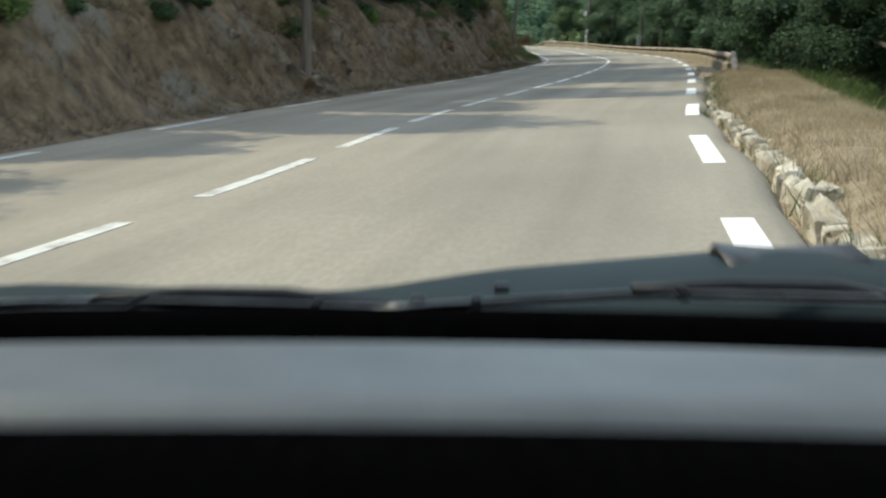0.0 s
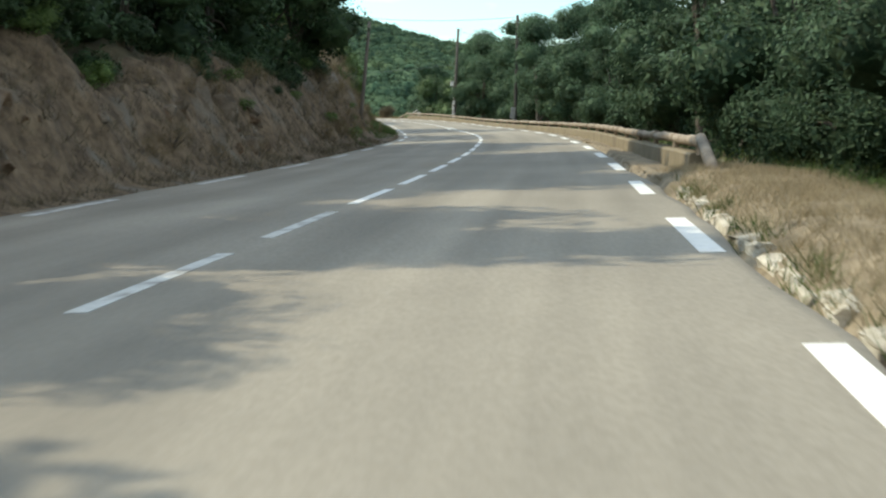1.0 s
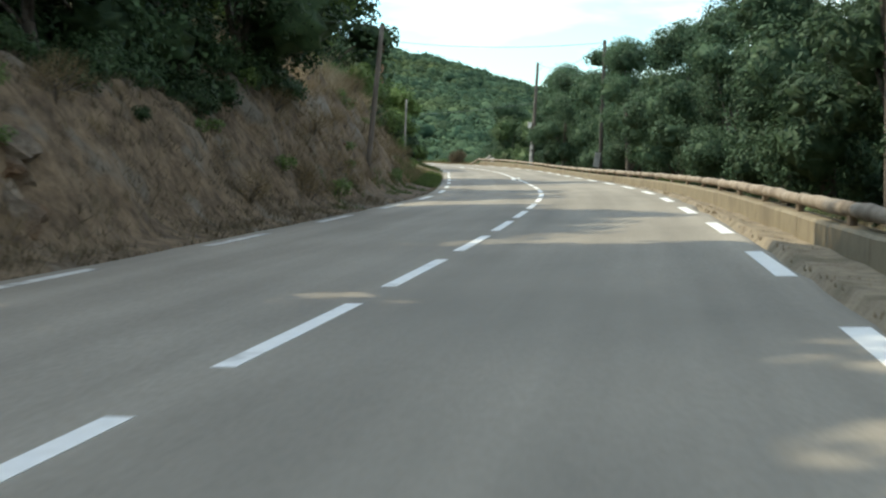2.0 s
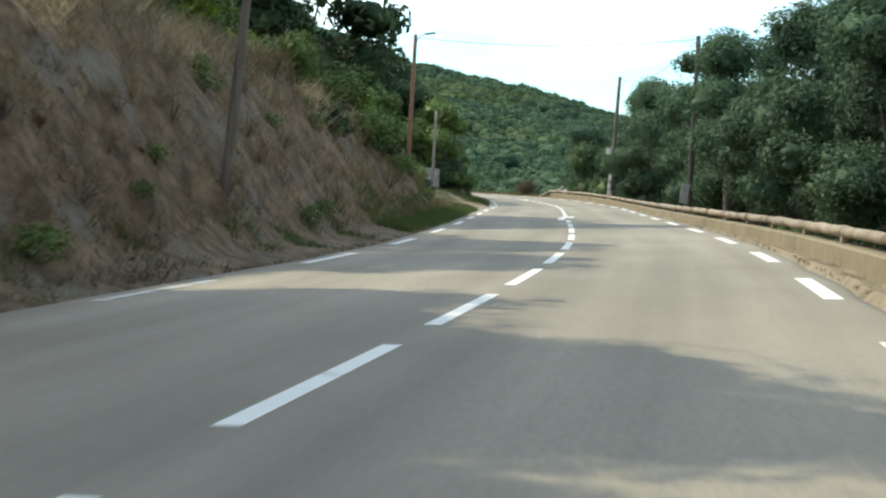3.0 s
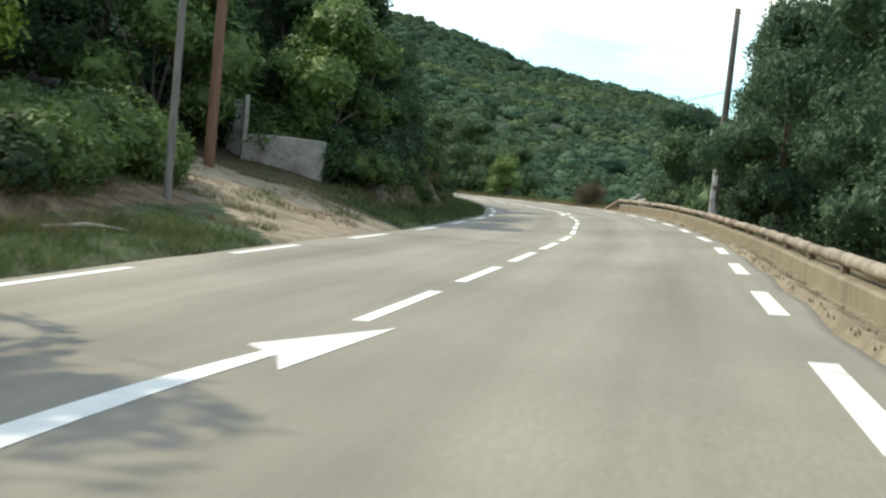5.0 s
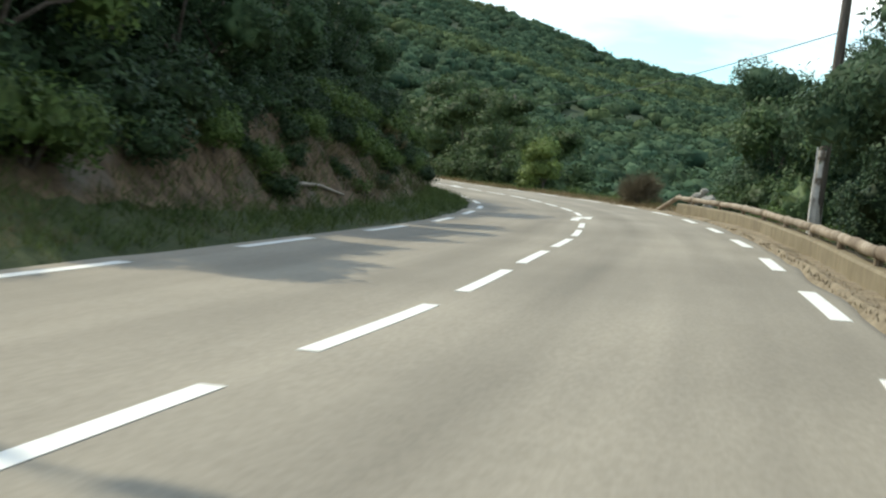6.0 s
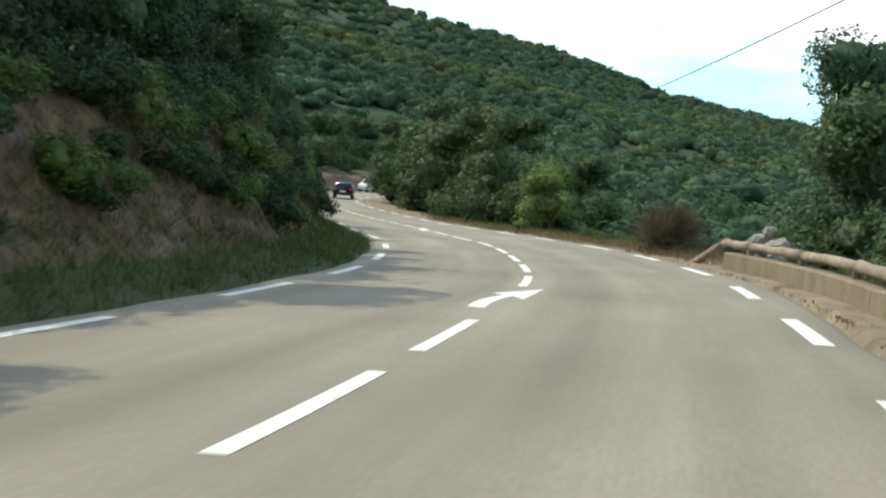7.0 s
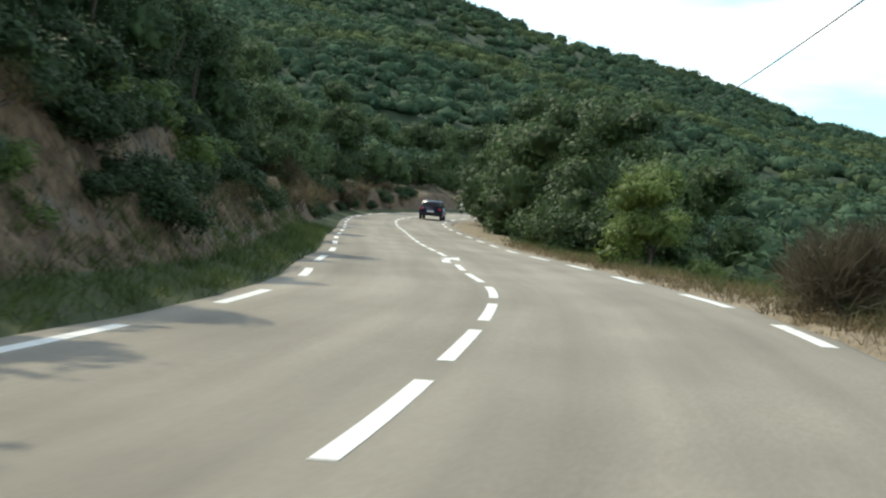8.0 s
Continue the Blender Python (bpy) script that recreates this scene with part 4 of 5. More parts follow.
for k in range(70):
    y = rng.uniform(142, 176) if k < 40 else rng.uniform(127, 152)
    plant(rng.choice((shrubs[0], shrubs[1], shrubs[1])), s_at(y), -left_toe(y) - rng.uniform(0.5, 1.6), rng.uniform(0.45, 0.8), rng.uniform(0, 360), 0.05)
for k in range(20):
    y = rng.uniform(123, 146)
    plant(shrubs[1] if k % 4 else weed, s_at(y), -left_toe(y) - rng.uniform(0.2, 1.3), rng.uniform(0.35, 0.65), rng.uniform(0, 360), 0.05)
# withered weeds and shade-darkened scrub over the inner bank of the bend
for k in range(46):
    y = rng.uniform(150, 184)
    plant(rng.choice((shrubs[1], shrubs[1], dead_weed)), s_at(y), -left_toe(y) - rng.uniform(0.3, 1.9), rng.uniform(0.5, 0.95), rng.uniform(0, 360), 0.05)
for k in range(44):
    y = rng.uniform(196, 262)
    plant(rng.choice((dead_weed, dead_weed, dry_shrub, shrubs[1])), s_at(y), -left_toe(y) - rng.uniform(0.0, 1.4), rng.uniform(0.8, 1.5), rng.uniform(0, 360), 0.05)
# shrubs clinging to the banks
for k in range(46):
    y = rng.uniform(4, 60) if k % 2 else rng.uniform(122, 178)
    plant(rng.choice(shrubs[:2]) if y < 60 else shrubs[1], s_at(y), -left_toe(y) - rng.uniform(0.8, 2.2), rng.uniform(0.3, 0.6), rng.uniform(0, 360), 0.05)


# ---- grasses and loose stones ----
def tufts(name, spots, blades, height, width, mat, seed, label, category="grass"):
    r = np.random.RandomState(seed)
    base = np.repeat(np.array([tuple(p) for p in spots]), blades, axis=0)
    n = len(base)
    base[:, :2] += r.normal(size=(n, 2)) * 0.06
    lean = r.normal(size=(n, 2)) * 0.8
    h = height * r.uniform(0.45, 1.2, n)
    w = r.normal(size=(n, 2))
    w = w / np.linalg.norm(w, axis=1)[:, None] * width
    a = base.copy()
    b = base.copy()
    a[:, :2] += w
    b[:, :2] -= w
    a[:, 2] -= 0.04
    b[:, 2] -= 0.04
    tip = base.copy()
    tip[:, :2] += lean * h[:, None]
    tip[:, 2] += h
    v = np.stack([a, b, tip], 1).reshape(-1, 3)
    return tagged(new(name, raw_mesh(name, v, np.arange(len(v)).reshape(-1, 3), mat)), label, category, kind="stuff")


def scatter(n, y0, y1, lat0, lat1, seed, clump=0.0):
    r = random.Random(seed)
    out = []
    while len(out) < n:
        s, la = s_at(r.uniform(y0, y1)), r.uniform(lat0, lat1)
        p = on_ground(s, la)
        if noise.noise(Vector((p.x * 0.8, p.y * 0.8, seed))) > clump - 0.5:
            out.append(p)
    return out


def scatter_left(n, y0, y1, d0, d1, seed, clump=0.0):
    """Along the left-hand toe of the bank, d0 to d1 metres beyond the edge marking."""
    r = random.Random(seed)
    out = []
    while len(out) < n:
        y = r.uniform(y0, y1)
        p = on_ground(s_at(y), -edge_left(y) - r.uniform(d0, d1))
        if noise.noise(Vector((p.x * 0.8, p.y * 0.8, seed))) > clump - 0.5:
            out.append(p)
    return out


tufts("dry_grass", scatter(6200, 2, 37, 3.98, 6.1, 3), 11, 0.10, 0.004, STRAW, 1, "dry straw-coloured grass on the verge")
tufts("verge_grass", scatter(1100, 2, 36, 5.7, 7.6, 27), 8, 0.28, 0.010, GREEN_GRASS, 26, "green grass behind the dry verge")
tufts("dry_grass", scatter(1500, 36, 158, 4.5, 6.5, 4), 7, 0.25, 0.008, STRAW, 2, "dry straw-coloured grass behind the wall")
tufts("dry_grass", scatter(1500, 158, 200, 4.0, 7.0, 5), 7, 0.22, 0.010, STRAW_DULL, 3, "dry straw-coloured grass beside the bend")
tufts("verge_grass", scatter(700, 160, 205, 4.6, 9.0, 25, 0.3), 8, 0.35, 0.012, GREEN_GRASS, 24, "green grass among the dry verge beside the bend")
tufts("edge_debris", scatter_left(2600, 20, 106, 0.18, 0.55, 26, 0.2), 4, 0.035, 0.010, LEAF_DRY, 25, "dead leaves and short weeds along the asphalt edge", "debris")
tufts("roadside_weeds", scatter(160, 4, 34, 3.85, 4.15, 6, 0.45), 9, 0.14, 0.007, GREEN_GRASS, 4, "green weeds between the kerb stones")
tufts("verge_grass", scatter(700, 24, 40, 6.0, 9.0, 16), 8, 0.5, 0.010, GREEN_GRASS, 14, "tall green grass at the foot of the wood")
tufts("bank_grass", scatter_left(2300, 80, 108, 0.45, 2.0, 7), 8, 0.16, 0.007, GREEN_GRASS, 5, "short green grass along the left verge")
tufts("bank_grass", scatter_left(4600, 118, 200, 0.45, 2.6, 8), 7, 0.22, 0.008, GREEN_GRASS, 6, "lush green grass at the foot of the bank")
tufts("bank_grass", scatter_left(500, 58, 84, 0.5, 1.6, 28, 0.62), 8, 0.13, 0.007, GREEN_GRASS, 29, "patches of short green grass below the bank")
tufts("bank_straw", scatter_left(5200, 2, 66, 0.5, 3.2, 9, 0.2), 6, 0.15, 0.008, LEAF_DRY, 7, "withered grass on the cut bank")
tufts("bank_straw", scatter_left(3600, 60, 106, 1.3, 6.0, 10, 0.2), 7, 0.30, 0.007, STRAW_DULL, 8, "withered grass on the cut bank")
tufts("bank_straw", scatter_left(1700, 66, 94, 2.9, 6.5, 19, 0.2), 8, 0.50, 0.009, STRAW, 18, "tall dry straw on the crest of the bank")
tufts("bank_straw", scatter_left(3600, 122, 190, 1.9, 4.4, 11, 0.25), 6, 0.18, 0.008, LEAF_DRY, 9, "withered grass on the cut bank")


def rock(seed, size):
    """A rugged outcrop: a ball cut flat by random planes, split by cracks and roughened."""
    r = random.Random(seed)
    bm = bmesh.new()
    bmesh.ops.create_icosphere(bm, subdivisions=3, radius=1.0)
    planes = [(Vector((r.gauss(0, 1), r.gauss(0, 1), r.gauss(0, 1))).normalized(), r.uniform(0.42, 0.8)) for _ in range(12)]
    for v in bm.verts:
        for n, d in planes:
            over = v.co.dot(n) - d
            if over > 0:
                v.co -= n * over
        q = v.co * 2.2 + Vector((seed * 3.7, 0, 0))
        crack = abs(noise.noise(q)) < 0.07
        v.co *= 1 + 0.16 * noise.noise(v.co * 3.5 + Vector((seed, 0, 0))) + 0.06 * noise.noise(v.co * 9) - (0.14 if crack else 0)
        v.co = Vector((v.co.x * size[0], v.co.y * size[1], v.co.z * size[2]))
    return bm


rock_meshes = []
for k in range(6):
    ob = mesh_ob("rock", rock(k + 3, (0.5, 0.42, 0.38)), ROCK)
    rock_meshes.append(ob.data)
    bpy.data.objects.remove(ob)
rr = random.Random(8)


def lay_rock(s, lat, size, sink, label, group):
    ob = new("rock", rr.choice(rock_meshes))
    ob.matrix_basis = Matrix.Translation(on_ground(s, lat) - Vector((0, 0, sink * size))) @ pose(0, 0, 0, rr.uniform(-25, 25), rr.uniform(-25, 25), rr.uniform(0, 360))
    ob.scale = (size * rr.uniform(0.8, 1.3), size * rr.uniform(0.8, 1.3), size * rr.uniform(0.7, 1.4))
    return tagged(ob, label, "rock", group)


for k in range(80):
    y = rr.choice((rr.uniform(63, 67), rr.uniform(20, 40), rr.uniform(26, 33), rr.uniform(27, 32), rr.uniform(39, 46), rr.uniform(28, 46)))
    lay_rock(s_at(y), -left_toe(y) - rr.uniform(0.25, 1.7), rr.uniform(0.25, 0.8), 0.42, "grey weathered rock jutting from the cut bank", "rocks in the bank")
for k in range(46):
    y = rr.choice((rr.uniform(24, 30), rr.uniform(26, 34), rr.uniform(38, 47)))
    lay_rock(s_at(y), -left_toe(y) - rr.uniform(0.3, 1.6), rr.uniform(0.8, 1.7), 0.48, "large grey rock outcrop in the cut bank", "rocks in the bank")
for k in range(26):
    y = rr.choice((rr.uniform(60, 104), rr.uniform(124, 165)))
    lay_rock(s_at(y), -left_toe(y) + rr.uniform(-1.2, 0.4), rr.uniform(0.15, 0.38), 0.1, "small pale stone at the foot of the bank", "stones on the verge")
for ds, dl, sz in ((0.0, 0.0, 0.28), (0.5, 0.35, 0.2), (0.9, 0.1, 0.16), (-1.2, 0.3, 0.2)):
    lay_rock(s_at(108.6) + ds, -5.3 + dl, sz, 0.05, "small pale stone beside the grey pole", "stones on the verge")
for k, (ds, dl, dz, sz) in enumerate(((0, 0, 0, 0.75), (0.7, 0.1, 0, 0.8), (1.5, -0.1, 0, 0.75), (2.2, 0.1, 0, 0.7), (0.4, 0.1, 0.40, 0.65), (1.1, 0, 0.42, 0.7), (1.9, 0.0, 0.36, 0.6), (0.9, 0.05, 0.72, 0.5))):
    ob = lay_rock(154.6 + ds, 4.85 + dl, sz, -0.22 - dz / sz, "grey boulder heaped behind the end of the wall", "boulder heap")
    ob.data = ob.data.copy()
    ob.data.materials[0] = GREY_CONCRETE
tufts("track_grass", scatter(900, 105, 122, -9.0, -3.9, 31, 0.62), 7, 0.10, 0.007, STRAW_DULL, 31, "short dry grass on the edges of the dirt track")
tufts("track_grass", scatter(700, 105, 124, -8.5, -4.2, 33, 0.70), 8, 0.12, 0.007, GREEN_GRASS, 33, "green grass tufts beside the dirt track")
tufts("wall_debris", scatter(650, 34, 160, 3.45, 3.98, 22, 0.5), 5, 0.018, 0.014, STRAW, 22, "brown dead leaves heaped along the wall", "debris")
tufts("gravel", scatter(3200, 34, 162, 3.42, 4.02, 12), 3, 0.012, 0.012, VERGE, 12, "loose gravel and leaves along the wall", "gravel")


# ---- poles, lamp, cables ----
def pole(name, x, y, top, r0, r1, mat, label, lean=(0, 0), sink=0.6):
    s, lat = nearest(x, y)
    z = on_ground(s, lat).z
    height = top - z
    root = empty(name, label, "pole", (x, y, z))
    bm = bmesh.new()
    n = 8
    tube(bm, [(lean[0] * k / n, lean[1] * k / n, -sink + (height + sink) * k / n) for k in range(n + 1)], [r0 + (r1 - r0) * k / n for k in range(n + 1)], 12)
    part("shaft", bm, mat, root, smooth=True)
    return root, Vector((x + lean[0], y + lean[1], z + height))


p1, p1_top = pole("utility_pole", -2.71, 28.05, 6.3, 0.11, 0.085, POLE_WOOD, "weathered grey wooden pole at the foot of the bank")
p2, p2_top = pole("utility_pole", 3.97, 69.8, 4.7, 0.085, 0.065, POLE_WOOD, "slim weathered wooden pole beside the road", (0.33, 0))
p3, p3_top = pole("utility_pole", 5.24, 109.9, 4.2, 0.07, 0.055, GREY_POLE, "pale grey pole at the mouth of the dirt track", (0.05, 0))
p4, p4_top = pole("street_lamp", 3.65, 117.0, 8.35, 0.125, 0.09, POLE_RUST, "reddish wooden pole carrying a street lamp", (0.1, 0))
p5, p5_top = pole("utility_pole", 16.68, 109.0, 7.95, 0.13, 0.10, SHADED_POLE, "wooden pole among the roadside oaks, darkened for their shade")
p6, p6_top = pole("utility_pole", 16.47, 146.8, 9.2, 0.17, 0.12, POLE_WOOD, "tall wooden pole with a white fuse box", (0.28, -0.1))
p7, p7_top = pole("utility_pole", -2.11, 215.9, 7.2, 0.14, 0.11, POLE_WOOD, "wooden pole rising behind the far oaks")
# lamp head on a short arm
bm = bmesh.new()
t = Vector((0.1, 0, 8.25 - p4.location.z))
tube(bm, [t + Vector((0, 0, -0.35)), t + Vector((0.25, -0.1, 0.0)), t + Vector((0.55, -0.2, 0.12))], [0.025, 0.025, 0.025], 8)
part("arm", bm, GREY_METAL, p4)
bm = bmesh.new()
box(bm, 0, 0, 0, 0.55, 0.2, 0.1, bevel=0.04)
bmesh.ops.transform(bm, matrix=Matrix.Translation(t + Vector((0.75, -0.25, 0.15))) @ pose(0, 0, 0, 0, -6, -18), verts=bm.verts)
part("lamp_head", bm, GREY_METAL, p4, "grey lamp head")
# white wrapping, fuse box, bracket on the tall pole
bm = bmesh.new()
tube(bm, [(0, 0, -0.2), (0.02, 0, 1.2), (0.06, -0.02, 2.4)], [0.20, 0.19, 0.18], 10, rough=0.05, rng=rng)
part("sleeve", bm, WHITEWASH, p6, "pale painted lower shaft")
bm = bmesh.new()
box(bm, -0.24, -0.16, 3.72, 0.30, 0.24, 0.42, bevel=0.03)
box(bm, -0.24, -0.20, 3.97, 0.36, 0.30, 0.05, bevel=0.015)
part("fuse_box", bm, WHITE, p6, "white fuse box with a hood")
bm = bmesh.new()
tube(bm, [(-0.22, -0.16, 3.47), (-0.12, -0.14, 2.7), (-0.14, -0.16, 0.2)], [0.025, 0.025, 0.025], 6)
part("conduit", bm, WHITE, p6)
bm = bmesh.new()
tube(bm, [(0.22, 0, 8.9), (0.60, -0.05, 9.05), (0.62, -0.05, 9.2)], [0.02, 0.02, 0.02], 6)
tube(bm, [(0.22, 0, 8.5), (0.60, -0.05, 8.65), (0.62, -0.05, 8.8)], [0.02, 0.02, 0.02], 6)
part("bracket", bm, GREY_METAL, p6)


def cable(a, b, sag, r, label):
    bm = bmesh.new()
    pts = []
    for k in range(25):
        u = k / 24
        p = a.lerp(b, u)
        p.z -= 4 * sag * u * (1 - u)
        pts.append(p)
    tube(bm, pts, [r] * 25, 5)
    tagged(mesh_ob("overhead_cable", bm, BLACK, smooth=True), label, "cable")


down = Vector((0, 0, -0.15))
cable(p4_top + down, p5_top + down, 0.35, 0.014, "thin black cable slung across the road")
cable(p4_top + down, Vector((-16, 121, 9.5)), 0.4, 0.012, "thin black cable leading up the slope")
cable(p5_top + down, p6_top + down, 0.8, 0.012, "thin black cable along the wood")
cable(p6_top + Vector((-0.1, 0, -3.5)), p7_top + Vector((0, 0, -1.0)), 0.5, 0.016, "black twisted cable sagging over the valley")

# back of a small sign below the road
s, lat = nearest(16.0, 105.85)
sign = empty("road_sign", "grey back of a rectangular metal sign on a post", "sign", on_ground(s, lat))
bm = bmesh.new()
box(bm, 0, 0, 0, 0.34, 0.025, 0.80, bevel=0.008)
bmesh.ops.transform(bm, matrix=Matrix.Translation((0, 0, 1.02 - sign.location.z)) @ pose(0, 0, 0, 0, 7, 12), verts=bm.verts)
part("panel", bm, SIGN_BACK, sign)
bm = bmesh.new()
tube(bm, [(0.02, 0.04, -0.4), (0.04, 0.04, 1.25 - sign.location.z)], [0.03, 0.03], 8)
part("post", bm, GREY_METAL, sign)

# old wall beside the track
bm = bmesh.new()
prev = None
for k in range(9):
    x = 3.12 + 1.96 * k / 8
    top = 1.78 + 0.03 * noise.noise(Vector((x * 2, 0, 0))) - 0.06 * smooth(3.7, 5.2, x)
    ring = [bm.verts.new((x, 121.7 + dy, z)) for dy, z in ((0, -0.2), (0, top - 0.03), (0.04, top), (0.26, top), (0.3, top - 0.03), (0.3, -0.2))]
    if prev:
        for a, b, c, d in zip(prev[:-1], prev[1:], ring[1:], ring[:-1]):
            bm.faces.new((a, b, c, d))
    else:
        bm.faces.new(ring)
    prev = ring
bm.faces.new(list(reversed(prev)))
tagged(mesh_ob("wall_track", bm, GREY_CONCRETE), "short stained grey concrete wall beside a dirt track", "wall", kind="structure")

# white metal gate standing open where the wall ends
gs, glat = nearest(2.98, 121.8)
gate = empty("metal_gate", "white painted metal gate with upright bars, standing open", "gate", on_ground(gs, glat))
gate.matrix_basis = Matrix.Translation(on_ground(gs, glat)) @ pose(0, 0, 0, 0, 0, 128)
GW, GH = 1.05, 1.55
bm = bmesh.new()
box(bm, 0.02, 0, GH / 2, 0.05, 0.05, GH + 0.1, bevel=0.006)
box(bm, GW - 0.02, 0, GH / 2 - 0.03, 0.045, 0.045, GH - 0.06, bevel=0.006)
box(bm, GW / 2, 0, GH - 0.08, GW - 0.09, 0.035, 0.04, bevel=0.005)
box(bm, GW / 2, 0, 0.46, GW - 0.09, 0.035, 0.04, bevel=0.005)
box(bm, GW / 2, 0, 0.10, GW - 0.09, 0.035, 0.04, bevel=0.005)
part("gate_frame", bm, WHITE, gate)
for k in range(8):
    bm = bmesh.new()
    x = 0.12 + (GW - 0.24) * k / 7
    tube(bm, [(x, 0, 0.48), (x, 0, GH - 0.10)], [0.010, 0.010], 6)
    part("bar", bm, WHITE, gate)
bm = bmesh.new()
box(bm, GW / 2, 0, 0.28, GW - 0.10, 0.012, 0.32, bevel=0.003)
part("kick_panel", bm, WHITE, gate, "flat white lower panel")
bm = bmesh.new()
box(bm, -0.08, 0, 0.75, 0.12, 0.12, 1.7, bevel=0.01)
part("gate_post", bm, GREY_CONCRETE, gate, "grey concrete post")

# fallen branches on the second bank and by the track
for (s0, l0, h0), (s1, l1, h1), r in (((132.8, -4.95, 0.10), (136.2, -4.72, 0.05), 0.035), ((99.5, -5.4, 0.12), (100.3, -5.0, 0.04), 0.035), ((104.5, -4.9, 0.05), (106.2, -4.6, 0.05), 0.03)):
    a, b = on_ground(s0, l0), on_ground(s1, l1)
    m = a.lerp(b, 0.5)
    m.z = on_ground((s0 + s1) / 2, (l0 + l1) / 2).z
    bm = bmesh.new()
    tube(bm, [a + Vector((0, 0, h0)), m + Vector((0, 0, (h0 + h1) / 2 + 0.03)), b + Vector((0, 0, h1 * 0.5))], [r, r * 0.9, r * 0.6], 8, rough=0.08, rng=rng)
    tagged(mesh_ob("fallen_branch", bm, DEADWOOD, smooth=True), "bleached bare branch lying on the bank", "branch")


# ---- cars on the road ahead ----
def make_car(name, paint, label, s, lat, heading_back):
    c, n, t = on_line(s)
    root = empty(name, label, "car", place(s, lat, 0.0))
    a = -math.degrees(math.atan2(t[0], t[1])) + (180 if heading_back else 0)
    root.rotation_euler = (0, 0, radians(a))
    prof = ((-2.0, 0.30), (-2.05, 0.55), (-1.98, 0.88), (-1.75, 1.30), (-1.45, 1.43), (-0.2, 1.46), (0.45, 1.38), (1.10, 0.98), (1.75, 0.86), (2.02, 0.70), (2.06, 0.45), (2.0, 0.28))
    bm = bmesh.new()
    rings = []
    for w, inset in ((-1, 0.14), (-1, 0.0), (1, 0.0), (1, 0.14)):
        ring = []
        for y, z in prof:
            half = 0.84 - (0.16 * max(0, (z - 0.85) / 0.6)) - inset * (0.3 if z < 0.9 else 0.5)
            zz = z - (0.05 if inset and z > 1.2 else 0)
            ring.append(bm.verts.new((w * half, y * (0.985 if inset else 1.0) if not inset else y, zz if not inset else zz)))
        rings.append(ring)
    rings = [rings[1], rings[2]]
    for k in range(len(prof)):
        j = (k + 1) % len(prof)
        bm.faces.new((rings[0][k], rings[0][j], rings[1][j], rings[1][k]))
    bm.faces.new(list(reversed(rings[0])))
    bm.faces.new(rings[1])
    loose = [v for v in bm.verts if not v.link_faces]
    bmesh.ops.delete(bm, geom=loose, context="VERTS")
    bmesh.ops.recalc_face_normals(bm, faces=bm.faces)
    bmesh.ops.bevel(bm, geom=list(bm.edges), offset=0.035, segments=2, affect="EDGES")
    part("body", bm, paint, root, smooth=True)
    for y0, z0, y1, z1, nm in ((-1.955, 0.97, -1.765, 1.30, "rear_window"), (1.06, 1.03, 0.52, 1.36, "windscreen")):
        bm = bmesh.new()
        d = -0.02 if y0 < 0 else 0.02
        vs = [bm.verts.new(p) for p in ((-0.66, y0 + d, z0), (0.66, y0 + d, z0), (0.56, y1 + d, z1), (-0.56, y1 + d, z1))]
        f = bm.faces.new(vs)
        bmesh.ops.extrude_face_region(bm, geom=[f])
        part(nm, bm, CAR_GLASS, root)
    for w in (-1, 1):
        bm = bmesh.new()
        vs = [bm.verts.new((w * x, y, z)) for x, y, z in ((0.825, -1.6, 0.95), (0.825, 0.85, 0.98), (0.735, 0.35, 1.34), (0.735, -1.45, 1.36))]
        bm.faces.new(vs)
        part("side_window", bm, CAR_GLASS, root)
        bm = bmesh.new()
        box(bm, w * 0.68, -2.03, 0.80, 0.26, 0.06, 0.16, bevel=0.02)
        part("rear_light", bm, RED_LENS, root)
        bm = bmesh.new()
        box(bm, w * 0.62, 2.0, 0.66, 0.32, 0.10, 0.14, bevel=0.03)
        part("headlight", bm, WHITE, root)
        for y in (-1.25, 1.28):
            bm = bmesh.new()
            tube(bm, [(w * 0.68, y, 0.31), (w * 0.86, y, 0.31)], [0.31, 0.31], 20)
            tyre = part("wheel", bm, BLACK, root)
            bm = bmesh.new()
            tube(bm, [(w * 0.80, y, 0.31), (w * 0.868, y, 0.31)], [0.19, 0.18], 14)
            part("rim", bm, GREY_METAL, tyre)
    bm = bmesh.new()
    box(bm, 0, -2.04, 0.45, 1.5, 0.08, 0.16, bevel=0.02)
    part("bumper", bm, BLACK, root)
    bm = bmesh.new()
    box(bm, 0, -2.085, 0.62, 0.5, 0.02, 0.11, bevel=0.004)
    part("number_plate", bm, WHITE, root)
    return root


make_car("car", CAR_BLUE, "dark blue hatchback driving away round the bend", 247.5, 1.9, False)
make_car("car", CAR_WHITE, "white hatchback beyond the bend", 276.0, -1.3, True)

